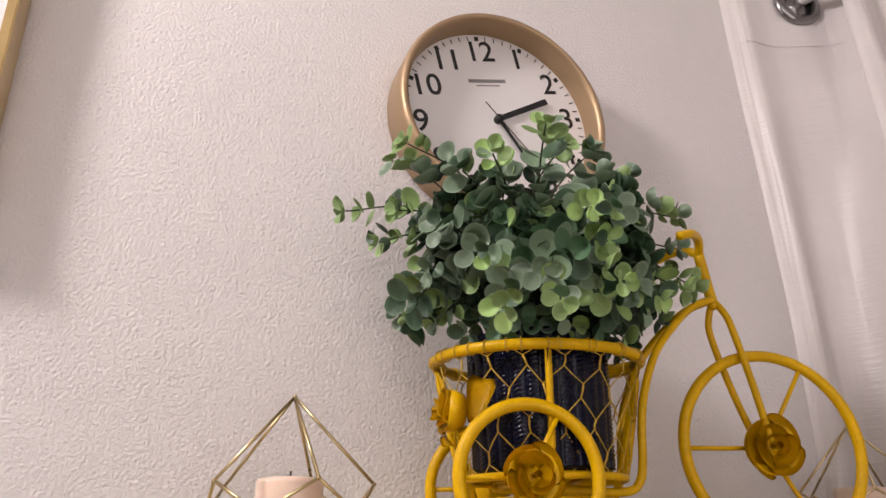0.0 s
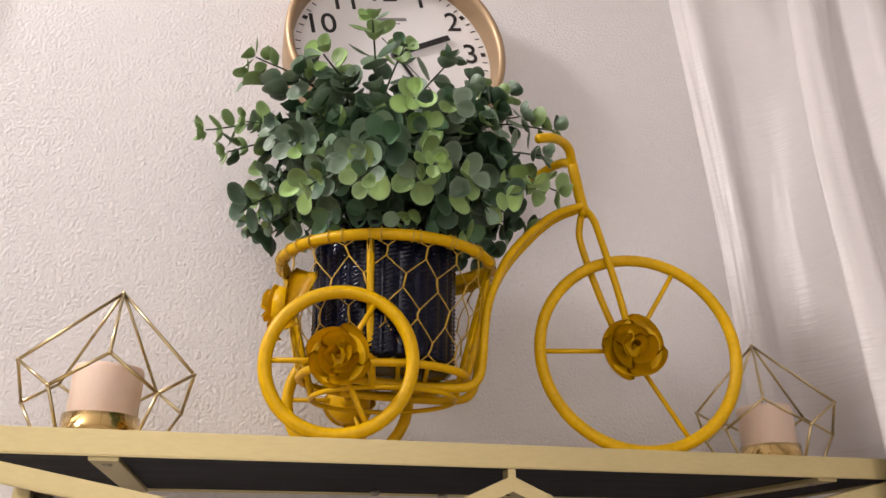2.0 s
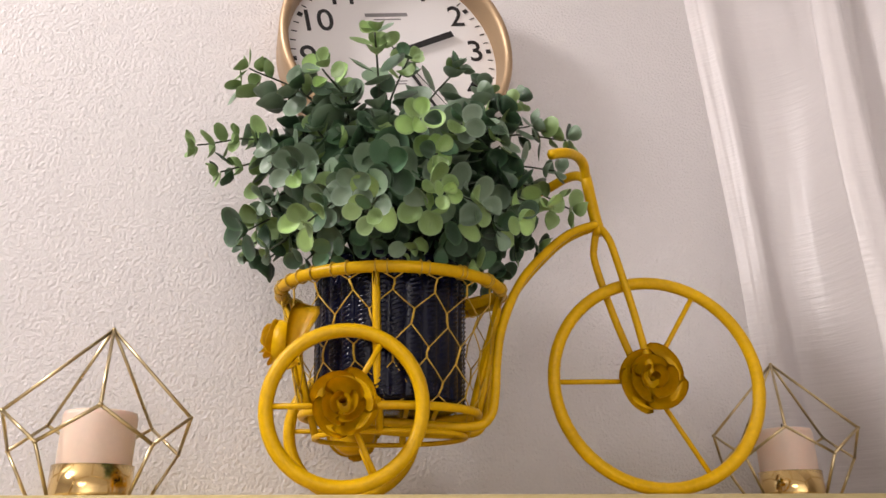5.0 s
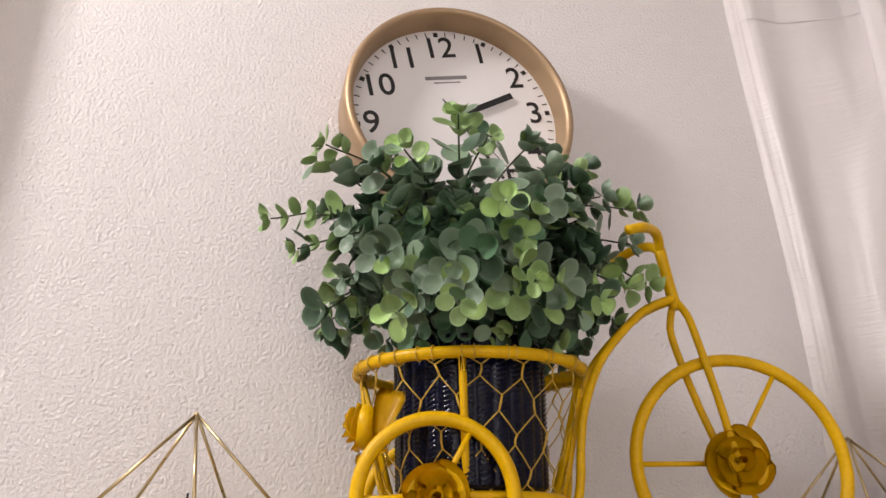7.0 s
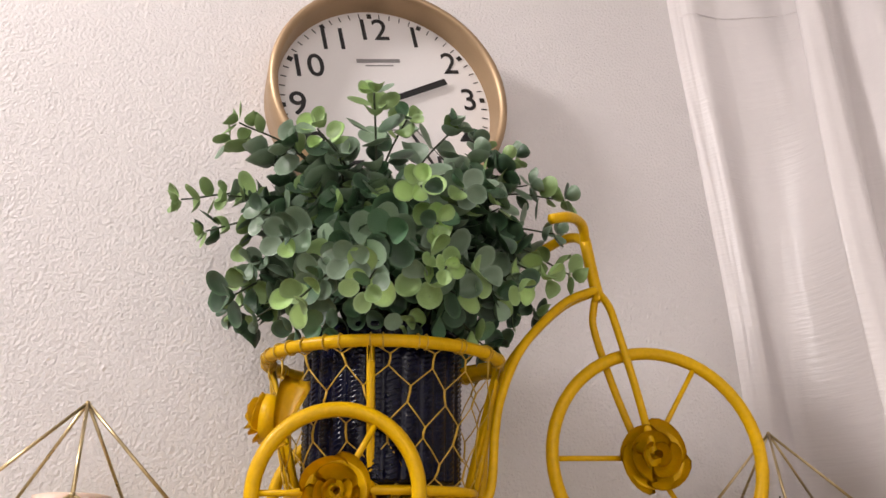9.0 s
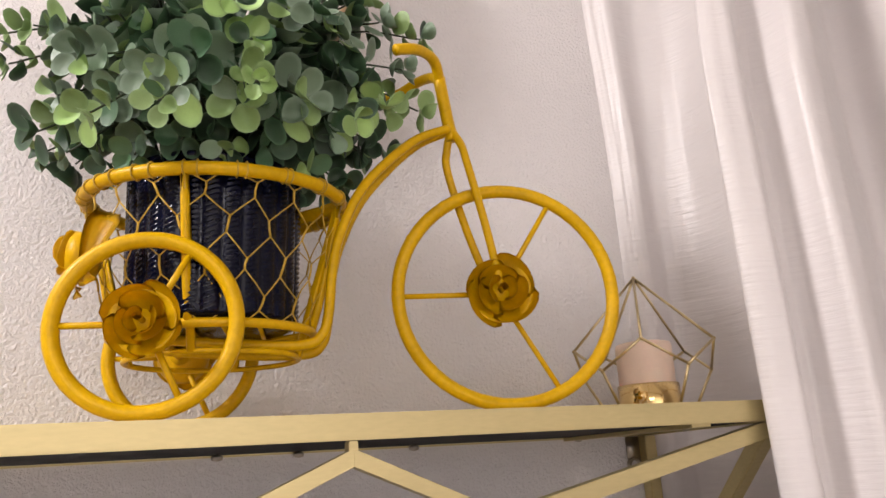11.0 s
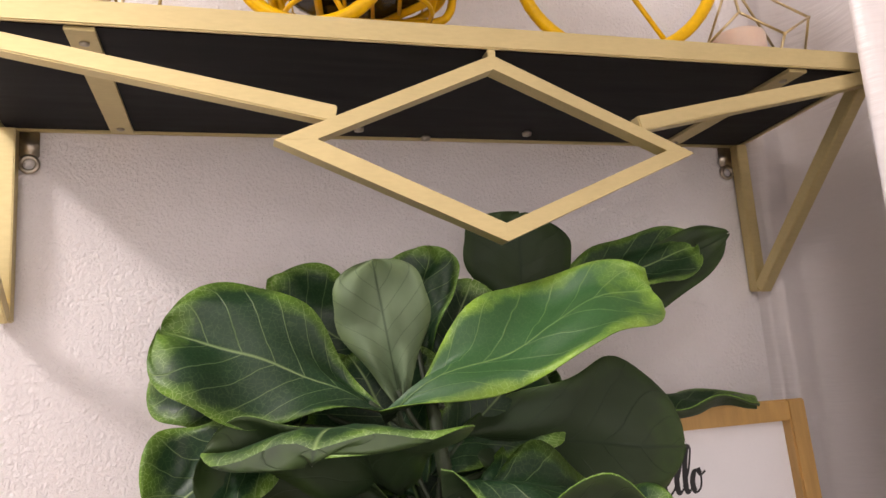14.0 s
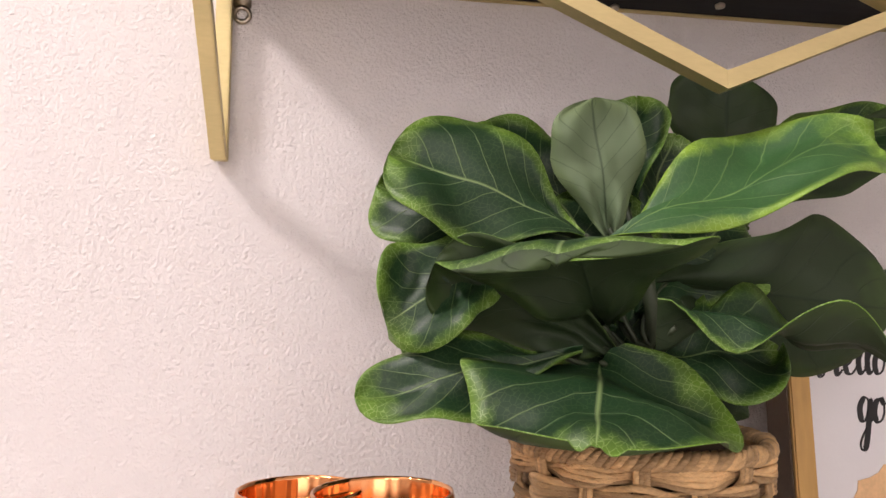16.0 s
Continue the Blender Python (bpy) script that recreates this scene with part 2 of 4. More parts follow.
def base(name, m, label, category, group="", kind=""):
    ob = new(name)
    ob.empty_display_size = 0.02
    ob.matrix_basis = m
    return tagged(ob, label, category, group, kind)


def box(bm, lo, hi, bevel=0.0):
    sub_bm = bmesh.new()
    lo, hi = Vector(lo), Vector(hi)
    bmesh.ops.create_cube(sub_bm, size=1.0, matrix=Matrix.LocRotScale((lo + hi) / 2, None, hi - lo))
    if bevel:
        bmesh.ops.bevel(sub_bm, geom=sub_bm.edges[:], offset=bevel, segments=2, affect="EDGES")
    join(bm, sub_bm)
    return bm


def join(bm, other):
    me = bpy.data.meshes.new("tmp")
    other.to_mesh(me)
    other.free()
    bm.from_mesh(me)
    bpy.data.meshes.remove(me)


def smooth_line(points, steps=6, closed=False):
    """A Catmull-Rom line through the points."""
    p = [Vector(q) for q in points]
    n, out = len(p), []
    for i in range(n if closed else n - 1):
        a, b, c, d = (p[(i + k) % n] if closed else p[min(max(i + k, 0), n - 1)] for k in (-1, 0, 1, 2))
        for s in range(steps):
            t = s / steps
            out.append(0.5 * (2 * b + (c - a) * t + (2 * a - 5 * b + 4 * c - d) * t * t + (3 * b - a - 3 * c + d) * t ** 3))
    return out if closed else out + [p[-1]]


def tube(bm, line, r, segs=8, closed=False, taper=1.0, square=None, lump=0.0):
    """A rod of radius r swept along a line; square: half width and half depth of a flat bar."""
    p = [Vector(q) for q in line]
    n = len(p)
    rings, side = [], None
    for i in range(n):
        a, b = (p[i - 1], p[(i + 1) % n]) if closed else (p[max(i - 1, 0)], p[min(i + 1, n - 1)])
        way = (b - a).normalized()
        if side is None:
            side = way.orthogonal().normalized()
        side = (side - way * side.dot(way)).normalized()
        up = way.cross(side)
        k = r * (1 + (taper - 1) * i / max(n - 1, 1))
        if lump:
            k *= 1 + lump * noise.noise(p[i] * 90)
        rings.append([bm.verts.new(p[i] + k * (math.cos(q) * side + math.sin(q) * up)) for q in (2 * math.pi * s / segs for s in range(segs))])
    for i in range(n if closed else n - 1):
        one, two = rings[i], rings[(i + 1) % n]
        shift = 0
        if closed and i == n - 1:
            shift = min(range(segs), key=lambda s: (one[0].co - two[s].co).length)
        for s in range(segs):
            bm.faces.new((one[s], one[(s + 1) % segs], two[(s + 1 + shift) % segs], two[(s + shift) % segs]))
    if not closed:
        bm.faces.new(rings[0][::-1])
        bm.faces.new(rings[-1])
    return bm


def bar(bm, a, b, wide, deep, normal, bevel=0.0008):
    """A square bar from a to b; wide across it in the plane, deep along normal."""
    a, b, nrm = Vector(a), Vector(b), Vector(normal).normalized()
    way = (b - a).normalized()
    side = nrm.cross(way).normalized()
    m = Matrix((way, side, nrm)).transposed().to_4x4()
    m.translation = (a + b) / 2
    other = bmesh.new()
    bmesh.ops.create_cube(other, size=1.0, matrix=m @ Matrix.Diagonal(((b - a).length, wide, deep, 1)))
    if bevel:
        bmesh.ops.bevel(other, geom=other.edges[:], offset=bevel, segments=2, affect="EDGES")
    join(bm, other)
    return bm


def lathe(bm, profile, segs=48, squash=1.0, ripple=None):
    """Turns (r, z) pairs about z."""
    rings = []
    for r, z in profile:
        ring = []
        for s in range(segs):
            q = 2 * math.pi * s / segs
            k = r + (ripple(q, z) if ripple else 0.0)
            ring.append(bm.verts.new((k * math.cos(q), k * squash * math.sin(q), z)))
        rings.append(ring)
    for one, two in zip(rings, rings[1:]):
        for s in range(segs):
            bm.faces.new((one[s], one[(s + 1) % segs], two[(s + 1) % segs], two[s]))
    return bm


def circle(r, n=48, squash=1.0, z=0.0):
    return [(r * math.cos(2 * math.pi * i / n), r * squash * math.sin(2 * math.pi * i / n), z) for i in range(n)]


# ---- the room ----
def slab(name, lo, hi, mat, label, category):
    ob = mesh_object(name, box(bmesh.new(), lo, hi), mat, False)
    return tagged(ob, label, category, kind="structure")


slab("wall_north", (-2.8, 0, 0), (1.8, 0.12, 2.6), M_WALL, "off-white painted wall with a knockdown plaster texture", "wall")
slab("wall_west", (-2.92, -3.4, 0), (-2.8, 0.12, 2.6), M_WALL, "off-white textured side wall", "wall")
slab("wall_east", (1.8, -3.4, 0), (1.92, 0.12, 2.6), M_WALL, "off-white textured side wall", "wall")
slab("wall_south", (-2.8, -3.52, 0), (1.8, -3.4, 2.6), M_WALL, "off-white textured rear wall", "wall")
slab("floor", (-2.92, -3.52, -0.1), (1.92, 0.12, 0), M_FLOOR, "pale oak wooden floor", "floor")
slab("ceiling", (-2.92, -3.52, 2.6), (1.92, 0.12, 2.7), M_CEIL, "white painted ceiling", "ceiling")


# ---- wall shelf ----
def taper_front(bm, W, D):
    """The shelf is a little out of square: its front right corner stands 16 mm in."""
    for v in bm.verts:
        if v.co.x > 0.5 * W:
            v.co.x -= 0.016 * min(1, -v.co.y / D)


def wall_shelf():
    s = base("wall_shelf", pose(0, 0, TOP), "gold metal wall shelf with a diamond front and black board", "shelf")
    D, W, H, B = 0.180, 0.3215, 0.0145, 0.0106
    part("front_rail", box(bmesh.new(), (-W, -D, -H), (W - 0.016, -D + 0.003, 0), 0.0008), M_GOLD, s, smooth=False)
    bm = box(bmesh.new(), (-W, -D + 0.0032, -0.003), (W, -0.001, 0), 0.0006)
    taper_front(bm, W, D)
    part("top_plate", bm, M_GOLD, s, smooth=False)
    bm = box(bmesh.new(), (-W + 0.004, -D + 0.006, -0.0135), (W - 0.004, -0.006, -0.0035))
    taper_front(bm, W, D)
    part("board", bm, M_BOARD, s, "black board under the shelf", False)
    part("back_rail", box(bmesh.new(), (-W, -0.0055, -0.0150), (W, -0.001, -0.0035), 0.0006), M_GOLD, s, smooth=False)
    for x in (-W, W - 0.0035):
        bm = box(bmesh.new(), (x, -D + 0.0035, -0.0150), (x + 0.0035, -0.006, -0.0035), 0.0006)
        taper_front(bm, W, D)
        part("side_rail", bm, M_GOLD, s, smooth=False)
    for x in (-0.238, 0.238):
        c = part("cross_bar", box(bmesh.new(), (x - 0.008, -D + 0.004, -0.0165), (x + 0.008, -0.006, -0.0138), 0.0004), M_GOLD, s, smooth=False)
        for y in (-0.018, -D + 0.02):
            bm = bmesh.new()
            bmesh.ops.create_uvsphere(bm, u_segments=10, v_segments=6, radius=0.003, matrix=Matrix.LocRotScale((x, y, -0.0168), None, (1, 1, 0.4)))
            part("screw", bm, M_STEEL, c, "dark screw head")
    n, y = (0, -1, 0), -D + 0.006
    mid = -0.0785
    outer = [(0.0, -0.0190), (0.1385, -0.0810), (0.0, -0.1390), (-0.1360, -0.0780)]
    inner = [(0.0, -0.0285), (0.1175, -0.0795), (0.0, -0.1275), (-0.1115, -0.0770)]
    for i in range(4):
        j, bm = (i + 1) % 4, bmesh.new()
        q = [outer[i], outer[j], inner[j], inner[i]]
        near = [bm.verts.new((x, y - 0.006, z)) for x, z in q]
        far = [bm.verts.new((x, y + 0.0055, z)) for x, z in q]
        bm.faces.new(near), bm.faces.new(far[::-1])
        for k in range(4):
            bm.faces.new((near[k], near[(k + 1) % 4], far[(k + 1) % 4], far[k]))
        bmesh.ops.bevel(bm, geom=bm.edges[:], offset=0.00012, segments=1, affect="EDGES")
        part("diamond_bar", bm, M_GOLD, s, smooth=False)
    part("joint", box(bmesh.new(), (-0.0026, y - 0.0055, -0.0245), (0.0026, y + 0.005, -H - 0.0003), 0.0005), M_GOLD, s, smooth=False)
    for e in (-1, 1):
        part("brace_bar", bar(bmesh.new(), (e * (W - 0.006) - (0.016 if e > 0 else 0), y, -H - 0.004), (e * 0.100, y, mid + 0.0175), B, 0.0108, n), M_GOLD, s, smooth=False)
        x = e * (W - 0.0065)
        part("bracket_post", bar(bmesh.new(), (x, -0.0075, -0.0153), (x, -0.0075, -0.157), 0.0115, 0.0115, (1, 0, 0)), M_GOLD, s, smooth=False)
        part("bracket_strut", bar(bmesh.new(), (x - (0.015 if e > 0 else 0), -D + 0.010, -0.0185), (x, -0.0135, -0.155), 0.0115, 0.0110, (1, 0, 0)), M_GOLD, s, smooth=False)
        # keyhole hanger plate
        bm, hx = bmesh.new(), e * (W - 0.019)
        lathe(bm, [(0.0042, 0), (0.0075, 0), (0.0075, 0.002), (0.0042, 0.002), (0.0042, 0)], 20)
        bm.transform(pose(hx, -0.0015, -0.040, 90, 0, 0))
        box(bm, (hx - 0.0068, -0.0035, -0.0345), (hx + 0.0068, -0.0015, -0.0153), 0.0005)
        part("hanger", bm, M_STEEL, s, "zinc keyhole hanger plate")
    for x in (-0.06, 0.085, 0.0):
        bm = bmesh.new()
        lathe(bm, [(0.0, -0.0185), (0.0038, -0.0175), (0.0042, -0.0150), (0.002, -0.0136)], 14)
        part("rubber_stop", bm, M_STEEL, s, at=pose(x, -0.03 if x else -0.012, 0))


wall_shelf()


# ---- wall clock ----
def text_mesh(body, size, shear=0.0, bold=0.0, depth=0.0003):
    cu = bpy.data.curves.new("lettering", "FONT")
    cu.body, cu.size, cu.align_x, cu.align_y, cu.shear, cu.offset, cu.extrude = body, size, "CENTER", "CENTER", shear, bold, depth
    ob = bpy.data.objects.new("lettering", cu)
    me = bpy.data.meshes.new_from_object(ob)
    bpy.data.objects.remove(ob)
    bpy.data.curves.remove(cu)
    return me


def text_part(name, body, size, mat, parent, m, shear=0.0, bold=0.0):
    me = text_mesh(body, size, shear, bold)
    me.materials.append(mat)
    ob = new(name, me)
    ob.parent, ob.matrix_basis = parent, m
    return ob


def wall_clock():
    c = base("wall_clock", pose(-0.0515, 0, 2.0155, 90, -12.2, 0), "round white wall clock with a satin gold rim", "clock")
    R = 0.1135
    bm = lathe(bmesh.new(), [(R - 0.004, 0.001), (R, 0.004), (R, 0.045), (R - 0.0015, 0.0490), (R - 0.0045, 0.0505), (R - 0.0075, 0.0490), (R - 0.0088, 0.044), (R - 0.0090, 0.021)], 96)
    part("rim", bm, M_CLOCK, c, "satin gold rim")
    part("dial", lathe(bmesh.new(), [(0.0, 0.0220), (R - 0.0088, 0.0220), (R - 0.0088, 0.018), (0.0, 0.018)], 96), M_DIAL, c, "white paper dial", False)
    for k in range(60):
        q = radians(90 - 6 * k)
        bm = bmesh.new()
        if k % 5:
            box(bm, (0.0965, -0.0005, 0.0221), (0.1020, 0.0005, 0.0225))
        else:
            box(bm, (0.0965, -0.0023, 0.0221), (0.1015, 0.0023, 0.0226))
        bm.transform(Matrix.Rotation(q, 4, "Z"))
        part("hour_mark" if k % 5 == 0 else "minute_mark", bm, M_BLACK, c, smooth=False)
    for k in range(1, 13):
        q = radians(90 - 30 * k)
        r = 0.0850 if k not in (10, 11, 12) else 0.082
        text_part("numeral", str(k), 0.0345, M_BLACK, c, pose(r * math.cos(q), r * math.sin(q), 0.0223), bold=0.0002)
    # the maker's name and the small print as plain bars
    for w, h, y in ((0.044, 0.0040, 0.047), (0.028, 0.0013, 0.0415), (0.012, 0.001, -0.030), (0.009, 0.001, -0.033)):
        part("print_bar", box(bmesh.new(), (-w / 2, y - h / 2, 0.0221), (w / 2, y + h / 2, 0.0223)), material("grey_print", (0.22, 0.21, 0.21), 0.6), c, smooth=False)

    def hand(name, angle, a, b, w0, w1, z):
        bm = bmesh.new()
        q = [(a, -w0 / 2), (b, -w1 / 2), (b, w1 / 2), (a, w0 / 2)]
        lo, hi = [bm.verts.new((x, y, z)) for x, y in q], [bm.verts.new((x, y, z + 0.0006)) for x, y in q]
        bm.faces.new(lo[::-1]), bm.faces.new(hi)
        for i in range(4):
            bm.faces.new((lo[i], lo[(i + 1) % 4], hi[(i + 1) % 4], hi[i]))
        bm.transform(Matrix.Rotation(radians(90 - angle), 4, "Z"))
        part(name, bm, M_BLACK, c, smooth=False)

    hand("hour_hand", 72, -0.004, 0.067, 0.0060, 0.0068, 0.0250)
    hand("minute_hand", 157, -0.004, 0.078, 0.0040, 0.0026, 0.0260)
    hand("second_hand", 149, -0.022, 0.080, 0.0009, 0.0007, 0.0275)
    part("hand_hub", lathe(bmesh.new(), [(0.0045, 0.0222), (0.0045, 0.0285), (0.003, 0.0297), (0.0, 0.0299)], 24), M_BLACK, c)


wall_clock()


# ---- framed canvas beside the shelf ----
def framed_canvas():
    f = base("picture_frame", pose(-0.715, 0, 2.222), "large pale canvas in a thin gold frame on the wall", "picture frame")
    w, h, d = 0.225, 0.38, 0.039
    for lo, hi in (((-w, -d, -h), (-w + 0.008, -0.001, h)), ((w - 0.008, -d, -h), (w, -0.001, h)),
                   ((-w + 0.008, -d, -h), (w - 0.008, -0.001, -h + 0.008)), ((-w + 0.008, -d, h - 0.008), (w - 0.008, -0.001, h))):
        part("frame_bar", box(bmesh.new(), lo, hi, 0.001), M_MIRRORFRAME, f, "thin gold frame", False)
    part("canvas", box(bmesh.new(), (-w + 0.0085, -d + 0.004, -h + 0.0085), (w - 0.0085, -0.003, h - 0.0085)), M_CANVAS, f, "pale canvas", False)


framed_canvas()


# ---- curtain ----
def curtain():
    c = base("curtain", pose(0, 0, 0), "white satin curtain with nickel grommets, hanging in folds", "curtain")
    low = smooth_line([(0.319, 0.0008, 0), (0.325, -0.010, 0), (0.335, -0.020, 0), (0.362, -0.018, 0), (0.384, -0.050, 0), (0.380, -0.110, 0), (0.350, -0.165, 0), (0.312, -0.189, 0),
                       (0.279, -0.191, 0), (0.299, -0.207, 0), (0.318, -0.186, 0), (0.333, -0.190, 0), (0.350, -0.224, 0), (0.405, -0.198, 0), (0.46, -0.165, 0),
                       (0.49, -0.205, 0), (0.56, -0.205, 0), (0.61, -0.14, 0), (0.68, -0.19, 0), (0.78, -0.12, 0), (0.90, -0.17, 0), (1.05, -0.10, 0)], 9)
    high = smooth_line([(0.303, 0.0008, 0), (0.309, -0.011, 0), (0.319, -0.021, 0), (0.358, -0.022, 0), (0.402, -0.034, 0), (0.440, -0.042, 0), (0.462, -0.062, 0), (0.430, -0.090, 0),
                        (0.399, -0.102, 0), (0.412, -0.118, 0), (0.445, -0.104, 0), (0.466, -0.110, 0), (0.480, -0.138, 0), (0.53, -0.120, 0), (0.57, -0.085, 0),
                        (0.61, -0.125, 0), (0.66, -0.135, 0), (0.70, -0.07, 0), (0.77, -0.12, 0), (0.84, -0.07, 0), (0.93, -0.12, 0), (1.05, -0.08, 0)], 9)
    bm, rows, n = bmesh.new(), [], len(low)
    zs = [0.06 + 0.06 * i for i in range(21)] + [1.32 + 0.028 * i for i in range(38)]
    for z in zs:
        k = min(max((z - 1.84) / 0.46, 0), 1)
        k = k * k * (3 - 2 * k) * 0.5 + k * 0.5
        row = []
        for i in range(n):
            p = low[i].lerp(high[i], k)
            w = 0.0030 * noise.noise(Vector((i * 0.10, z * 2.3, 1.7))) + (0.0004 if i < 60 else 0.0026) * noise.noise(Vector((i * 0.40, z * 1.1, 9.2))) + 0.0008 * noise.noise(Vector((i * 0.5, z * 11, 4.1)))
            w *= min(1, i / 6)
            row.append(bm.verts.new((p.x + w, min(p.y + w, -0.0035 if i > 4 else 0.0008), z)))
        rows.append(row)
    for one, two in zip(rows, rows[1:]):
        for i in range(n - 1):
            bm.faces.new((one[i], one[i + 1], two[i + 1], two[i]))
    ob = part("cloth", bm, M_CLOTH, c)
    solid = ob.modifiers.new("thickness", "SOLIDIFY")
    solid.thickness = 0.0012
    # the heading's stitched hem
    head = [(p.x, p.y - 0.0015, 2.214) for p in (low[i].lerp(high[i], 0.86) for i in range(8, 60))]
    part("heading_hem", tube(bmesh.new(), head, 0.0004, 6), M_CLOTH, c)
    g = part("grommet", lathe(bmesh.new(), [(0.020, -0.002), (0.020, 0.003), (0.024, 0.0055), (0.031, 0.0045), (0.034, 0.001), (0.034, -0.002), (0.020, -0.002)], 40),
             M_GROM, c, "brushed nickel grommet ring", at=pose(0.402, -0.0375, 2.283, 90, 0, -10))
    part("rod", tube(bmesh.new(), [(0.410, -0.036, 2.291), (0.432, -0.115, 2.290), (0.460, -0.21, 2.289)], 0.0075, 14), M_DRESSER, c, "white rod through the grommet")
    # added disc fills the ring, in place of the shade in its hole
    part("grommet_hole", lathe(bmesh.new(), [(0.0, 0.0), (0.0195, 0.0), (0.0195, 0.0006), (0.0, 0.0006)], 32), M_GROM, g, "nickel disc standing for the shade in the grommet opening", at=pose(0, 0, 0.0005))


curtain()


# ---- candle holders ----
def candle_holder(x, y, turn):
    h = base("candle_holder", pose(x, y, TOP, 0, 0, turn), "brass wire geometric cage holding a cream pillar candle", "candle holder", "candle holders on the shelf")
    r = 0.00115
    ang = [radians(-82 + 72 * i) for i in range(5)]
    up = [Vector((0.056 * math.cos(a), 0.056 * math.sin(a), 0.0505)) for a in ang]
    dn = [Vector((0.053 * math.cos(a + radians(36)), 0.053 * math.sin(a + radians(36)), 0.0305)) for a in ang]
    ft = [Vector((0.036 * math.cos(a + radians(36)), 0.036 * math.sin(a + radians(36)), r)) for a in ang]
    top = Vector((0, 0, 0.1085))
    for i in range(5):
        for a, b in ((top, up[i]), (up[i], dn[i]), (dn[i], up[(i + 1) % 5]), (dn[i], ft[i]), (ft[i], ft[(i + 1) % 5])):
            part("wire", tube(bmesh.new(), [a, b], r, 6), M_CAGE, h)
    for v in [top] + up + dn:
        bm = bmesh.new()
        bmesh.ops.create_icosphere(bm, subdivisions=1, radius=0.0017, matrix=Matrix.Translation(v))
        part("solder_joint", bm, M_CAGE, h)
    cup = lathe(bmesh.new(), [(0.0, 0.001), (0.0235, 0.001), (0.0240, 0.003), (0.0240, 0.0210), (0.0232, 0.0210), (0.0228, 0.006), (0.0, 0.006)], 40)
    part("cup", cup, M_BRASS, h, "polished brass cup")
    for i in range(5):
        part("cup_strut", tube(bmesh.new(), [ft[i], Vector((ft[i].x * 0.6, ft[i].y * 0.6, 0.0022))], r, 6), M_CAGE, h)
    return h


def candle(x, y):
    bm = lathe(bmesh.new(), [(0.0, 0.0065), (0.0212, 0.0065), (0.0218, 0.010), (0.0222, 0.0505), (0.0214, 0.0535), (0.017, 0.0545), (0.0, 0.0525)], 40,
               ripple=lambda q, z: 0.0003 * math.sin(3 * q + 40 * z))
    c = mesh_object("pillar_candle", bm, M_WAX)
    c.matrix_basis = pose(x, y, TOP)
    tagged(c, "cream pillar candle standing in a brass cup", "candle", "candles on the shelf")
    part("wick", tube(bmesh.new(), [(0, 0, 0.052), (0.0004, 0, 0.059)], 0.0007, 6), M_BLACK, c, "short dark wick")


for x, y, turn in ((-0.256, -0.099, 0), (0.262, -0.092, 27)):
    candle_holder(x, y, turn)
    candle(x, y)


# ---- tricycle planter ----
def rose(parent, m, r):
    """A pressed-tin rose that faces +z: a bowl, two rings of rolled petals and a curled heart."""
    bm = lathe(bmesh.new(), [(0.0, -0.017), (r * 0.45, -0.0165), (r * 0.72, -0.014), (r * 0.88, -0.009), (r * 0.93, -0.003), (r * 0.86, -0.003), (r * 0.6, -0.007), (0.0, -0.009)], 32)
    ob = part("rose", bm, M_YELLOW, parent, "yellow pressed-tin rose", at=m)
    way = random.Random(int(r * 1e5))
    for ring, (n, inner, outer, z0, z1, reach) in enumerate(((4, 0.10, 1.05, -0.007, 0.002, 0.64), (3, 0.06, 0.74, -0.006, 0.0055, 0.58), (2, 0.05, 0.44, -0.005, 0.0085, 0.42))):
        for i in range(n):
            a0, pm, vs = 2 * math.pi * (i + 0.37 * ring + way.uniform(-0.14, 0.14)) / n, bmesh.new(), []
            size, flop = way.uniform(0.88, 1.06), way.uniform(0.75, 1.25)
            for v in range(9):
                t, row = v / 8, []
                for u in range(11):
                    q = u / 10 * 2 - 1
                    k = t * (1 - 0.34 * q ** 4)
                    rad = r * (inner + (outer * size - inner) * math.sin(0.5 * math.pi * k)) * (1 + 0.10 * q)
                    z = z0 + (z1 * flop - z0) * (k ** 1.8 if k < 0.86 else 0.762 + 0.10 * math.sin((k - 0.86) * 16)) + 0.0010 * math.sin(3 * q + i)
                    a = a0 + q * reach * 2 * math.pi / n
                    row.append(pm.verts.new((rad * math.cos(a), rad * math.sin(a), z)))
                vs.append(row)
            for x, y in zip(vs, vs[1:]):
                for k in range(10):
                    pm.faces.new((x[k], x[k + 1], y[k + 1], y[k]))
            bmesh.ops.solidify(pm, geom=pm.faces[:], thickness=0.0010)
            part("petal", pm, M_YELLOW, ob)
    pm, rows = bmesh.new(), []
    for i in range(30):
        a, rad = 0.30 * i, r * (0.04 + 0.10 * i / 29)
        rows.append([pm.verts.new((rad * k * math.cos(a), rad * k * math.sin(a), z)) for k, z in ((0.9, -0.006), (1.0, 0.002), (1.12, 0.0085))])
    for x, y in zip(rows, rows[1:]):
        for k in range(2):
            pm.faces.new((x[k], x[k + 1], y[k + 1], y[k]))
    bmesh.ops.solidify(pm, geom=pm.faces[:], thickness=0.0009)
    part("bud", pm, M_YELLOW, ob, "curled heart of the rose")
    return ob


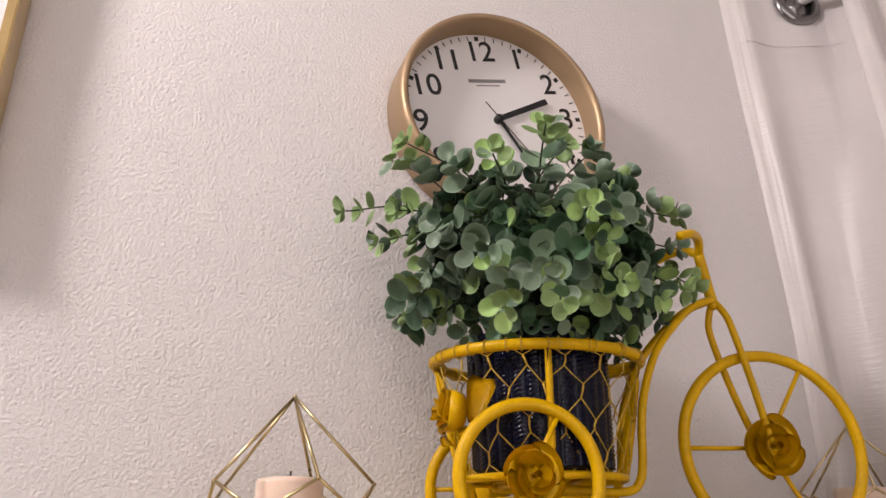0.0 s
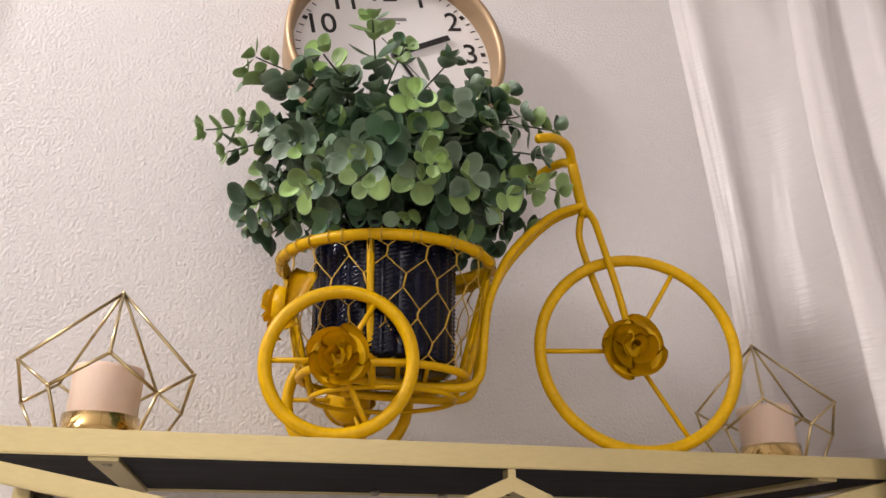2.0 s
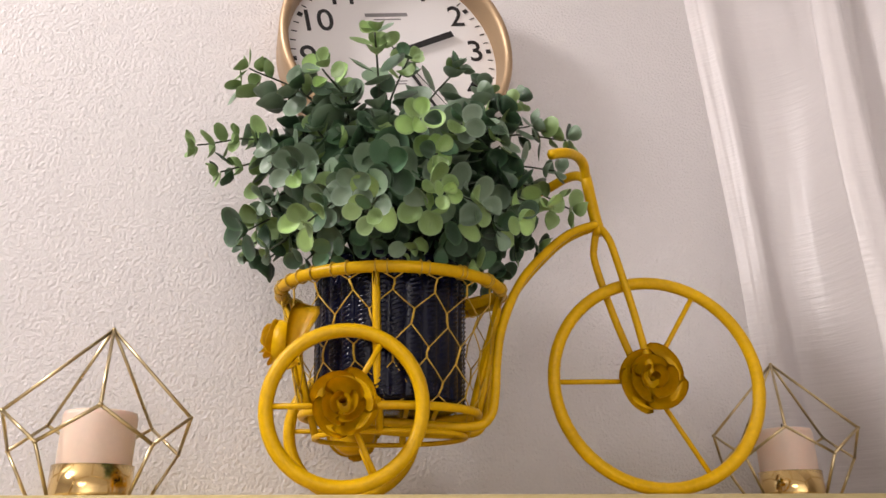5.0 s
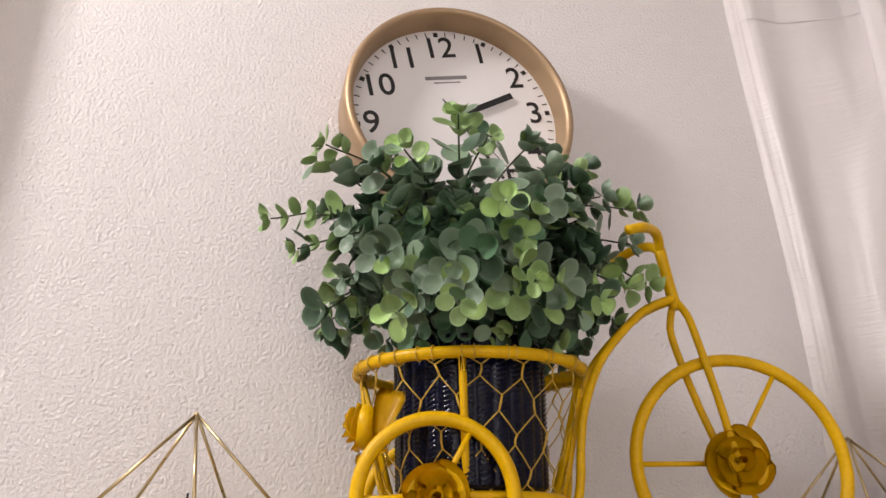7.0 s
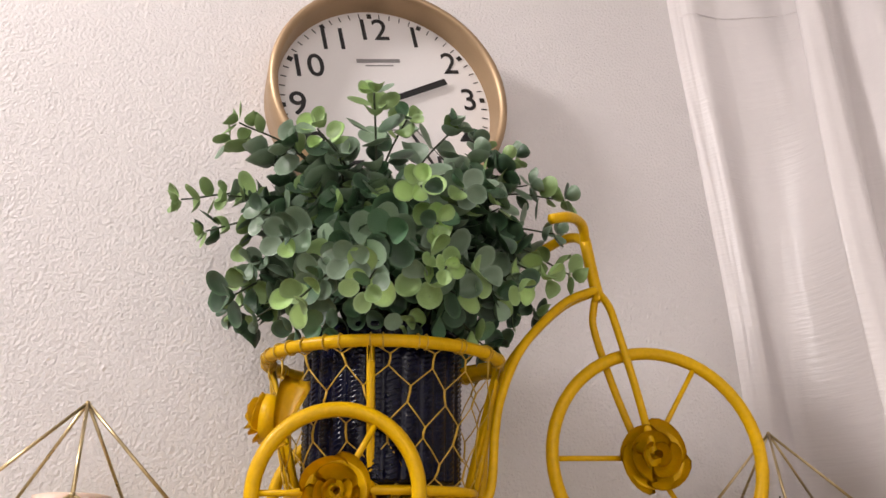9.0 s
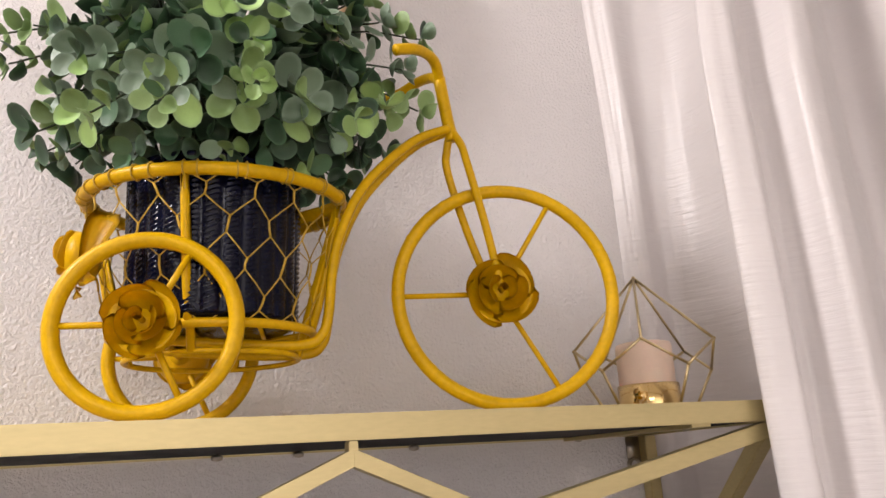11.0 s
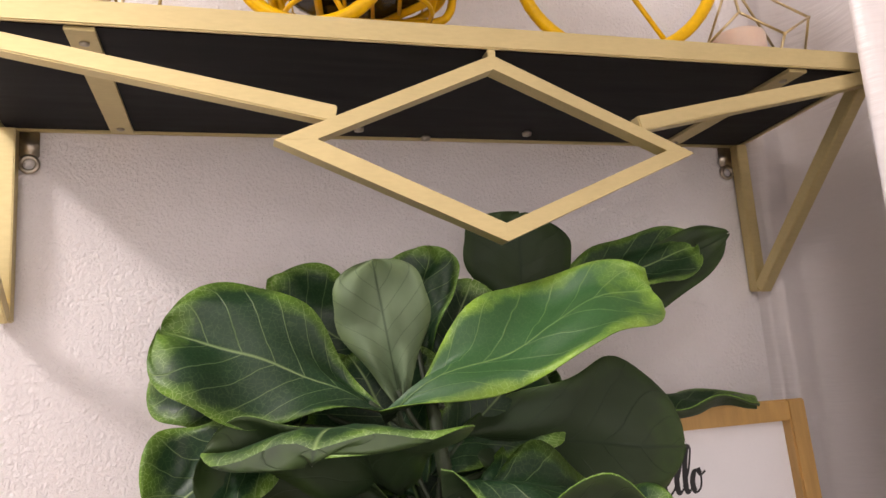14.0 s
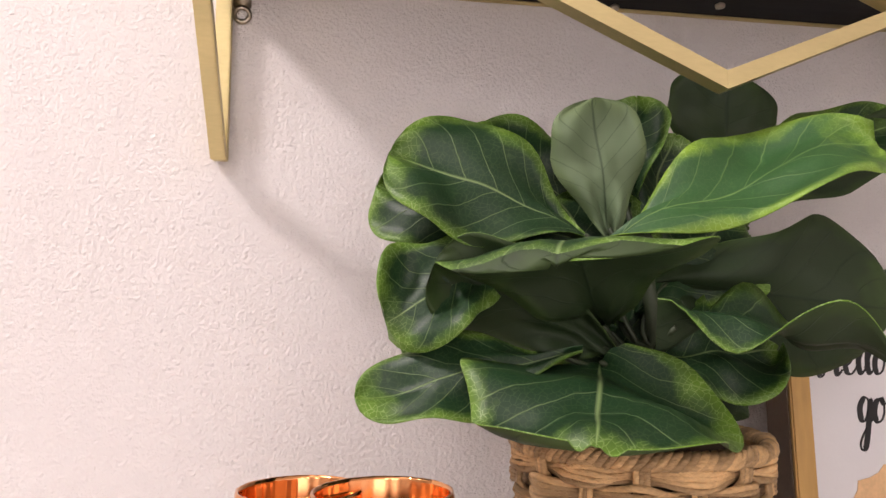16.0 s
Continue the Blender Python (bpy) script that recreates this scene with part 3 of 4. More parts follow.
def wheel(name, parent, m, R, r, rose_side, rose_r, off=0.0):
    w = part(name, tube(bmesh.new(), circle(R - r, 56), r, 10, True, lump=0.03), M_YELLOW, parent, at=m @ pose(0, 0, 0, 90, 0, 0))
    for q in (61, 180, -65):
        a = radians(q)
        part("spoke", tube(bmesh.new(), [(off + 0.006 * math.cos(a), 0.006 * math.sin(a), 0), ((R - r) * math.cos(a), (R - r) * math.sin(a), 0)], 0.0019, 8), M_YELLOW, w)
    hub = lathe(bmesh.new(), [(0.0, -0.009), (0.006, -0.009), (0.0065, 0.009), (0.0, 0.009)], 16)
    part("hub", hub, M_YELLOW, w, at=pose(off, 0, 0))
    rose(parent, m @ pose(off, 0, 0, 90, 0, 0) @ pose(0, 0, 0.012 * rose_side, 0 if rose_side > 0 else 180, 0, 40), rose_r)
    return w


def tricycle():
    t = base("tricycle_planter", pose(-0.0975, -0.1015, TOP, 0, 0, -11), "yellow metal tricycle planter with tin roses and chicken wire", "planter")
    wheel("rear_wheel", t, pose(0.0, -0.060, 0.0525), 0.0525, 0.0046, 1, 0.0192)
    wheel("rear_wheel", t, pose(0.0, 0.058, 0.0525), 0.0525, 0.0046, -1, 0.0192)
    wheel("front_wheel", t, pose(0.2205, 0, 0.0793, 0, 0, -2.5), 0.0793, 0.0046, 1, 0.0235, -0.006)
    part("axle", tube(bmesh.new(), [(0.0, -0.060, 0.0520), (0.0, 0.058, 0.0520)], 0.0028, 8), M_YELLOW, t)
    # two frame tubes, from the steering post down and under the basket
    for e in (-1, 1):
        line = smooth_line([(0.188, 0.004 + e * 0.003, 0.203), (0.165, 0.003 + e * 0.006, 0.193), (0.143, 0.002 + e * 0.010, 0.174), (0.122, 0.002 + e * 0.015, 0.149), (0.1075, 0.002 + e * 0.0185, 0.117),
                            (0.1020, 0.002 + e * 0.020, 0.092), (0.0995, 0.002 + e * 0.020, 0.066), (0.0955, 0.002 + e * 0.020, 0.052), (0.0840, 0.002 + e * 0.020, 0.0455), (0.045, 0.001 + e * 0.022, 0.0465), (-0.004, e * 0.024, 0.0510)], 6)
        part("frame_tube", tube(bmesh.new(), line, 0.0033, 8), M_YELLOW, t)
        fork = smooth_line([(0.190, 0.004, 0.203), (0.191 - e * 0.004, 0.003 + e * 0.006, 0.189), (0.1925 - e * 0.0055, 0.002 + e * 0.0085, 0.172), (0.203 - e * 0.0045, 0.001 + e * 0.0085, 0.125), (0.2140 - e * 0.001, e * 0.0075, 0.080)], 6)
        part("fork_blade", tube(bmesh.new(), fork, 0.0030, 8), M_YELLOW, t)
        grip = smooth_line([(0.184, 0.005, 0.244), (0.180, 0.005 + e * 0.010, 0.252), (0.172, 0.005 + e * 0.020, 0.254), (0.160, 0.004 + e * 0.031, 0.250), (0.147, 0.003 + e * 0.036, 0.245)], 6)
        part("handlebar", tube(bmesh.new(), grip, 0.0040, 8), M_YELLOW, t)
    part("steering_post", tube(bmesh.new(), smooth_line([(0.191, 0.004, 0.195), (0.188, 0.0045, 0.212), (0.184, 0.005, 0.246)], 5), 0.0046, 10), M_YELLOW, t)
    # basket: rim, ribs, floor rings, chicken wire
    cu, zt, zb, sq = 0.0285, 0.1425, 0.055, 0.80
    rt, rb = 0.0805, 0.061

    def wall_point(a, k):
        r = rb + (rt - rb) * k ** 0.85
        return Vector((cu + r * math.cos(a), r * sq * math.sin(a), zb + (zt - zb) * k))

    part("basket_rim", tube(bmesh.new(), [wall_point(2 * math.pi * i / 64, 1) for i in range(80)], 0.0042, 10, True, lump=0.04), M_YELLOW, t)
    part("basket_ring", tube(bmesh.new(), [wall_point(2 * math.pi * i / 64, 0) for i in range(80)], 0.0030, 8, True), M_YELLOW, t)
    low = [Vector((cu + 0.052 * math.cos(a), 0.052 * sq * math.sin(a), 0.0400)) for a in (2 * math.pi * i / 48 for i in range(48))]
    part("floor_ring", tube(bmesh.new(), low, 0.0018, 8, True), M_YELLOW, t)
    for a in (-98, -10, 80, 170):
        a = radians(a)
        part("basket_rib", tube(bmesh.new(), [wall_point(a, k / 6) for k in range(7)] + [Vector((cu + 0.052 * math.cos(a), 0.052 * sq * math.sin(a), 0.0400))], 0.0026, 8), M_YELLOW, t)
    for u in (-0.03, -0.01, 0.01, 0.03):
        part("floor_rod", tube(bmesh.new(), [(cu + u, -0.044 * math.sqrt(1 - (u / 0.056) ** 2), 0.0545), (cu + u, 0.044 * math.sqrt(1 - (u / 0.056) ** 2), 0.0545)], 0.0016, 6), M_YELLOW, t)
    bm, cols, nr = bmesh.new(), 18, 4
    jit = {}

    def knot(i, j, lower):
        key = (i % cols, j, lower)
        if key not in jit:
            jit[key] = (random.uniform(-0.10, 0.10), random.uniform(-0.018, 0.018))
        da, dk = jit[key]
        a = 2 * math.pi * ((i % cols) + 0.5 * (j % 2) + da) / cols
        k = (j + (0.30 if lower else 0.70)) / nr + dk
        return wall_point(a, min(max(k, 0.0), 1.0)) if 0 <= j < nr else None

    def strand(p, q, r):
        if p is not None and q is not None:
            tube(bm, [p, p.lerp(q, 0.5) + Vector((random.uniform(-1, 1), random.uniform(-1, 1), 0)) * 0.0006, q], r, 5)

    for j in range(nr):
        for i in range(cols):
            strand(knot(i, j, True), knot(i, j, False), 0.00074)
            up = (i, i - 1) if j % 2 == 0 else (i, i + 1)
            for o in up:
                if j + 1 < nr:
                    strand(knot(i, j, False), knot(o, j + 1, True), 0.00047)
                else:
                    a = 2 * math.pi * (i + 0.5 * (j % 2) + (0.5 if o != up[0] else -0.5) * 0.9) / cols
                    strand(knot(i, j, False), wall_point(a, 1.0), 0.00047)
            if j == 0:
                for d in (-0.5, 0.5):
                    strand(knot(i, j, True), wall_point(2 * math.pi * (i + d * 0.9) / cols, 0.0), 0.00047)
    for i in range(2 * cols):
        a = math.pi * (i + 0.4 * math.sin(3 * i)) / cols
        p, out = wall_point(a, 1), Vector((math.cos(a), math.sin(a), 0))
        tube(bm, [p + 0.0049 * (math.cos(q) * out + math.sin(q) * Vector((0, 0, 1))) for q in (2 * math.pi * k / 10 for k in range(10))], 0.0006, 4, True)
    tagged(part("chicken_wire", bm, M_WIRE, t, "yellow hexagonal chicken wire"), kind="stuff")
    # tin flower with leaves on the rear of the basket
    rose(t, pose(cu - 0.080, -0.026, 0.101, 0, -84, -4), 0.0165)
    for m, s in ((pose(cu - 0.062, -0.048, 0.094, 80, 14, -14), 1.0), (pose(cu - 0.068, -0.034, 0.084, 110, 100, -30), 0.55), (pose(cu - 0.076, -0.012, 0.084, 90, 120, -70), 0.5)):
        bm, rows = bmesh.new(), []
        for v in range(7):
            k = v / 6
            w = (0.0118 * (0.30 + 0.70 * k ** 0.8) * (1 - max(0, k - 0.72) ** 2 * 4) if s == 1.0 else 0.0085 * math.sin(math.pi * (0.10 + 0.84 * k ** 1.3)) * s)
            rows.append([bm.verts.new((u * w, -0.006 * s + 0.034 * k * s, 0.003 * u * u + 0.002 * math.sin(3 * k))) for u in (-1, -0.5, 0, 0.5, 1)])
        for x, y in zip(rows, rows[1:]):
            for i in range(4):
                bm.faces.new((x[i], x[i + 1], y[i + 1], y[i]))
        bmesh.ops.solidify(bm, geom=bm.faces[:], thickness=0.0008)
        part("tin_leaf", bm, M_YELLOW, t, "yellow tin leaf", at=m)
    return t


tricycle()

# ---- navy pot in the basket ----
POT = Vector((-0.0705, -0.1085, TOP + 0.0572))


def navy_pot():
    def ribs(q, z):
        crest = abs(math.sin(14 * q))
        return 0.0015 * crest ** 0.6 + 0.0006 * max(0, crest - 0.55) / 0.45 * math.sin(1950 * z + 2 * math.sin(28 * q))

    prof = [(0.0, 0.0), (0.044, 0.0), (0.0500, 0.002)] + [(0.0508 + 0.0024 * k / 130, 0.003 + 0.094 * k / 130) for k in range(131)] + [(0.0527, 0.0985), (0.0495, 0.099), (0.0475, 0.090), (0.0, 0.088)]
    p = mesh_object("plant_pot", lathe(bmesh.new(), prof, 252, ripple=lambda q, z: ribs(q, z) if 0.003 < z < 0.096 else 0), M_NAVY)
    p.matrix_basis = Matrix.Translation(POT)
    part("rim", lathe(bmesh.new(), [(0.0533, 0.0955), (0.0551, 0.097), (0.0551, 0.100), (0.0533, 0.1015), (0.0517, 0.100), (0.0517, 0.097), (0.0533, 0.0955)], 64), M_NAVY, p)
    tagged(p, "navy blue glazed ceramic pot with ribbed knit relief", "plant pot")


navy_pot()


# ---- eucalyptus ----
def round_leaf(name, mat, cup, fold, long):
    bm = bmesh.new()
    mid = bm.verts.new((0, 0.5 * long, -0.02))
    ring, inner = [], []
    for i in range(14):
        a = 2 * math.pi * i / 14
        x, y = 0.5 * math.sin(a), 0.5 * long - 0.5 * long * math.cos(a)
        pinch = 1 - 0.25 * max(0, math.cos(a)) ** 3
        z = cup * (x * x * 1.6 + (y / long - 0.4) ** 2 * 0.8) + fold * abs(x)
        ring.append(bm.verts.new((x * pinch, y, z)))
        inner.append(bm.verts.new((x * 0.5 * pinch, 0.5 * long + (y - 0.5 * long) * 0.5, z * 0.30 - 0.01)))
    for i in range(14):
        j = (i + 1) % 14
        bm.faces.new((inner[i], inner[j], ring[j], ring[i]))
        bm.faces.new((mid, inner[j], inner[i]))
    uv, far = bm.loops.layers.uv.new("blade"), set(ring)
    for f in bm.faces:
        for lp in f.loops:
            lp[uv].uv = (1.0 if lp.vert in far else 0.0 if lp.vert is mid else 0.5, 0.0)
    me = bpy.data.meshes.new(name)
    bm.to_mesh(me)
    bm.free()
    me.materials.append(mat)
    me.polygons.foreach_set("use_smooth", [True] * len(me.polygons))
    return me


def eucalyptus():
    e = base("eucalyptus_plant", Matrix.Translation(POT + Vector((0, 0, 0.089))), "artificial eucalyptus with round green leaves in a navy pot", "plant")
    rnd = random.Random(7)
    forms = {k: [round_leaf("leaf", m, *s) for s in ((0.8, 0.05, 1.05), (0.5, -0.20, 1.15), (1.1, 0.15, 0.98))] for k, m in (("d", M_EUC), ("l", M_EUC2), ("g", M_EUC3))}
    grown = []

    def leaf(p, way, face, size, tone):
        y = way.normalized()
        z = (face - y * face.dot(y)).normalized()
        x = y.cross(z)
        m = Matrix((x, y, z)).transposed().to_4x4() @ Matrix.Diagonal((size, size, size, 1))
        m.translation = p
        grown.append((m, rnd.choice(forms[tone])))

    def sprig(tip, whorls, size, tone, root=None):
        root = root or Vector((rnd.uniform(-0.028, 0.028), rnd.uniform(-0.028, 0.028), 0))
        tip = Vector(tip) - e.matrix_basis.translation
        mid = root.lerp(tip, 0.5) + Vector((0, 0, 0.018 + 0.25 * Vector((tip.x - root.x, tip.y - root.y, 0)).length))
        line = smooth_line([root, mid, tip], 8)
        part("stem", tube(bmesh.new(), line, 0.0011, 5, taper=0.6), M_STEM, e)
        n = len(line)
        for w in range(whorls):
            k = 0.36 + 0.64 * (w + 1) / whorls
            i = min(int(k * (n - 1)), n - 1)
            p, way = line[i], (line[i] - line[i - 1]).normalized()
            side = way.orthogonal()
            side.rotate(Matrix.Rotation(rnd.uniform(0, 6.28), 3, way))
            last = w == whorls - 1
            sz = size * (1.42 - 0.82 * k) * rnd.uniform(0.78, 1.15)
            for q in range(4 if last else 2):
                d = side.copy()
                d.rotate(Matrix.Rotation(q * (1.57 if last else math.pi) + rnd.uniform(-0.3, 0.3), 3, way))
                out = d + way * rnd.uniform(0.15, 0.7)
                face = way * 0.7 - d * 0.5 + Vector((-0.20 + rnd.uniform(-0.6, 0.6), -0.45, 0.15 + rnd.uniform(-0.6, 0.6)))
                c = tone if rnd.random() < 0.68 else rnd.choice("dlg")
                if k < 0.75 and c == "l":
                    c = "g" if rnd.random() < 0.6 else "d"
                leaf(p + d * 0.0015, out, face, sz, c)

    for tip in ((-0.103, -0.205, 1.896), (-0.185, -0.130, 1.904), (-0.220, -0.075, 1.864), (-0.135, -0.180, 1.878), (-0.170, -0.075, 1.798), (-0.074, -0.180, 1.897), (0.075, -0.120, 1.883), (0.032, -0.165, 1.796), (-0.199, -0.105, 1.828), (-0.143, -0.200, 1.752), (-0.108, -0.215, 1.757), (-0.058, -0.215, 1.775), (-0.071, -0.205, 1.833), (-0.060, -0.205, 1.808), (-0.190, -0.110, 1.898), (-0.187, -0.110, 1.855), (0.063, -0.140, 1.810), (0.041, -0.100, 1.928)):
        sprig(tip, 7, 0.0215, "l")
    for tip in ((-0.028, -0.150, 1.916), (0.006, -0.110, 1.928), (0.010, -0.165, 1.787), (0.054, -0.140, 1.842), (-0.151, -0.180, 1.797), (-0.164, -0.140, 1.830), (-0.114, -0.205, 1.778), (-0.147, -0.150, 1.877), (-0.038, -0.190, 1.842), (-0.116, -0.160, 1.871), (0.043, -0.120, 1.892), (-0.168, -0.120, 1.802), (-0.129, -0.180, 1.776), (-0.025, -0.180, 1.788)):
        sprig(tip, 6, 0.0245, "g")
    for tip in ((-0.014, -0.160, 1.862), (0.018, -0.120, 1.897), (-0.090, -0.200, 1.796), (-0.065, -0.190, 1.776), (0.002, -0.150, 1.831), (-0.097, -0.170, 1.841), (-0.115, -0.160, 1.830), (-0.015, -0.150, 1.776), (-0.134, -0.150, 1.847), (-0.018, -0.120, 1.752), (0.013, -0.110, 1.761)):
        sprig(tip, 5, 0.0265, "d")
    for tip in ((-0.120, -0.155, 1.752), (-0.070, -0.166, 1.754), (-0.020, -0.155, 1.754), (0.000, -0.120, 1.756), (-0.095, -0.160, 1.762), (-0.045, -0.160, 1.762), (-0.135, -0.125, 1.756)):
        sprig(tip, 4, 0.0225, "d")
    for tip in ((-0.176, -0.090, 1.776), (-0.160, -0.120, 1.764)):
        sprig(tip, 5, 0.0175, "l")
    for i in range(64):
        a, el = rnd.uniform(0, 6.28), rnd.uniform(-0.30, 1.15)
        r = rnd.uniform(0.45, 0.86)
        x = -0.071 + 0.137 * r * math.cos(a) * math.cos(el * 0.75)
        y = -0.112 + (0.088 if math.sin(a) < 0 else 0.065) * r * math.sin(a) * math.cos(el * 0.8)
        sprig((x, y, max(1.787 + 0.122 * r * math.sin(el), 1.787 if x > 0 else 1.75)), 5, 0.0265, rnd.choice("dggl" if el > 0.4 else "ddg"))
    grown.sort(key=lambda g: g[0].translation.y)
    for m, me in grown[:300]:
        ob = new("leaf", me)
        ob.parent, ob.matrix_basis = e, m
    inner = bmesh.new()
    slots = [M_EUC, M_EUC2, M_EUC3]
    for m, me in grown[300:]:
        before = len(inner.verts)
        faces = len(inner.faces)
        inner.from_mesh(me)
        inner.verts.ensure_lookup_table(), inner.faces.ensure_lookup_table()
        bmesh.ops.transform(inner, matrix=m, verts=inner.verts[before:])
        for f in inner.faces[faces:]:
            f.material_index = slots.index(me.materials[0])
    tagged(part("foliage", inner, slots, e, "inner leaves of the bush"), kind="stuff")


eucalyptus()


# ---- dresser, and the things on it ----
def dresser():
    d = base("dresser", pose(0, 0, 0), "white lacquered dresser top against the wall", "dresser")
    # out of view; made wide and white to bounce light up below the shelf
    part("top", box(bmesh.new(), (-0.95, -0.46, TABLE - 0.03), (0.275, -0.004, TABLE), 0.002), M_DRESSER, d, smooth=False)
    part("body", box(bmesh.new(), (-0.93, -0.44, 0.0), (0.265, -0.006, TABLE - 0.0305), 0.002), M_DRESSER, d, smooth=False)


dresser()


def wicker_basket():
    B = base("wicker_basket", pose(-0.057, -0.168, TABLE), "woven water hyacinth basket holding a leafy plant", "basket")
    H, n, PITCH = 0.1500, 16, 0.0117
    rad = lambda z: 0.059 + 0.010 * z / H

    # dark shell behind the weave
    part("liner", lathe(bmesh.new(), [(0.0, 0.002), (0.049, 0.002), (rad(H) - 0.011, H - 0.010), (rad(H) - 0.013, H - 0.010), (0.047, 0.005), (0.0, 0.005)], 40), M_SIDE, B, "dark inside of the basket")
    for i in range(n):
        a = 2 * math.pi * i / n
        for s in (-1, 0, 1):
            line = []
            for k in range(28):
                z = 0.004 + (H - 0.010) * k / 27
                r = rad(z) + 0.0034 * math.cos(math.pi * ((z - 0.008) / PITCH + i)) + 0.0004 * s
                line.append((r * math.cos(a + s * 0.034), r * math.sin(a + s * 0.034), z))
            part("stake", tube(bmesh.new(), line, 0.0017, 6, lump=0.25), M_WICKER, B)
    for k in range(12):
        z0 = 0.008 + PITCH * k
        for s in range(5):
            line = []
            for i in range(n * 7):
                a = 2 * math.pi * i / (n * 7)
                over = math.cos(n / 2 * a + math.pi * k)
                r = rad(z0) - 0.0042 * over + 0.0007 * noise.noise(Vector((a * 6, k, s * 3.0)))
                spread = (0.0016 + 0.0012 * (1 - over) / 2) * (s - 2)
                line.append((r * math.cos(a), r * math.sin(a), z0 + spread + 0.0018 * noise.noise(Vector((a * 5, k * 3.1, s * 2.2)))))
            part("strand", tube(bmesh.new(), line, 0.0019, 6, True, lump=0.4), M_WICKER, B)
    for s in range(4):
        line = []
        for i in range(220):
            a = 2 * math.pi * i / 220
            q = 24 * a + s * 1.571
            r = rad(H) + 0.0032 * math.cos(q)
            line.append((r * math.cos(a), r * math.sin(a), H - 0.006 + 0.0032 * math.sin(q) + 0.001 * noise.noise(Vector((a * 3, s, 0.5)))))
        part("wrapped_rim", tube(bmesh.new(), line, 0.0023, 6, True, lump=0.3), M_WICKER, B)


wicker_basket()

FIDDLE = base("fiddle_leaf_plant", pose(-0.045, -0.166, TABLE + 0.10), "artificial fiddle leaf fig with large veined leaves", "plant")
ORIGIN = Vector((-0.045, -0.166, TABLE + 0.10))


def fiddle_leaf(foot, tip, width, face, curl=0.2, cup=0.25, wave=0.006, seed=0, peak=0.66, outline="fiddle", hook=None, back=None, front=None):
    """A broad leaf from foot to tip that turns its upper side to face; curl bends the tip down, cup lifts the sides, hook rolls the end over."""
    foot, tip, face = Vector(foot) - ORIGIN, Vector(tip) - ORIGIN, Vector(face)
    long = (tip - foot).length
    y = (tip - foot).normalized()
    z = (face - y * face.dot(y)).normalized()
    x = y.cross(z)
    nu, nv = 12, 26
    top, under = [], []
    bm = bmesh.new()
    uv = bm.loops.layers.uv.new("blade")
    at = {}
    for v in range(nv + 1):
        t = 1 - (1 - v / nv) ** 1.45
        # narrow waist near the foot, broad and blunt past the middle
        k = t / peak
        w = 0.5 * width * ((0.05 + 0.95 * (0.72 * math.sin(0.5 * math.pi * k) + 0.28 * k * k)) if k < 1 else max(0.002, 1 - ((t - peak) / (1 - peak)) ** 2.8) ** 0.40)
        if outline == "round":
            w = 0.5 * width * max(0.03, 1 - abs(2 * t - 1) ** 2.1) ** 0.5
        if outline == "fan" and k < 1:
            w = 0.5 * width * (0.05 + 0.95 * k ** 1.15)
        along, drop = long * t, 0.0
        if hook and t > hook[0]:
            phi = (t - hook[0]) / (1 - hook[0]) * hook[1]
            bend = (1 - hook[0]) * long / hook[1]
            along, drop = long * hook[0] + bend * math.sin(phi), bend * (1 - math.cos(phi))
        a, b = [], []
        for u in range(nu + 1):
            s = u / nu * 2 - 1
            n1 = noise.noise(Vector((s * 1.6 + seed, t * 3.2, seed * 1.7)))
            lift = -curl * long * (t * t) + curl * 0.35 * long * t + cup * w * s * s + 1.5 * wave * abs(s) * math.sin(9 * t + 2 * s + seed) + 0.013 * n1
            lift -= 0.0022 * math.exp(-(s * 9) ** 2)
            edge = 1 + 0.06 * math.sin(13 * t + seed) * abs(s)
            p = foot + y * (along - 0.04 * long * (2 * w * s / width) ** 2 * t) + x * (w * s * edge) + z * (lift - drop)
            a.append(bm.verts.new(p + z * 0.0004))
            b.append(bm.verts.new(p - z * 0.0004))
            at[a[-1]] = at[b[-1]] = (u / nu, t)
        top.append(a)
        under.append(b)

    def face_of(q, slot):
        f = bm.faces.new(q)
        f.material_index = slot
        for lp in f.loops:
            lp[uv].uv = at[lp.vert]

    for v in range(nv):
        for u in range(nu):
            face_of((top[v][u], top[v][u + 1], top[v + 1][u + 1], top[v + 1][u]), 0)
            face_of((under[v][u], under[v + 1][u], under[v + 1][u + 1], under[v][u + 1]), 1)
        face_of((top[v][0], top[v + 1][0], under[v + 1][0], under[v][0]), 0)
        face_of((top[v][nu], under[v][nu], under[v + 1][nu], top[v + 1][nu]), 0)
    face_of([top[nv][u] for u in range(nu + 1)] + [under[nv][u] for u in range(nu, -1, -1)], 0)
    ob = part("leaf", bm, (front or M_LEAF, back or M_UNDER_SHADED), FIDDLE, "leaf with the light on its back painted in" if back else "paler green leaf with pale veins" if front else "")
    heart = Vector((0.0, 0.0, min(max(foot.z - 0.02, 0.02), 0.22)))
    part("leaf_stalk", tube(bmesh.new(), smooth_line([heart, heart.lerp(foot, 0.6) + Vector((0, 0, -0.004)), foot + y * 0.01], 4), 0.0022, 6, taper=0.7), M_STEM, FIDDLE)


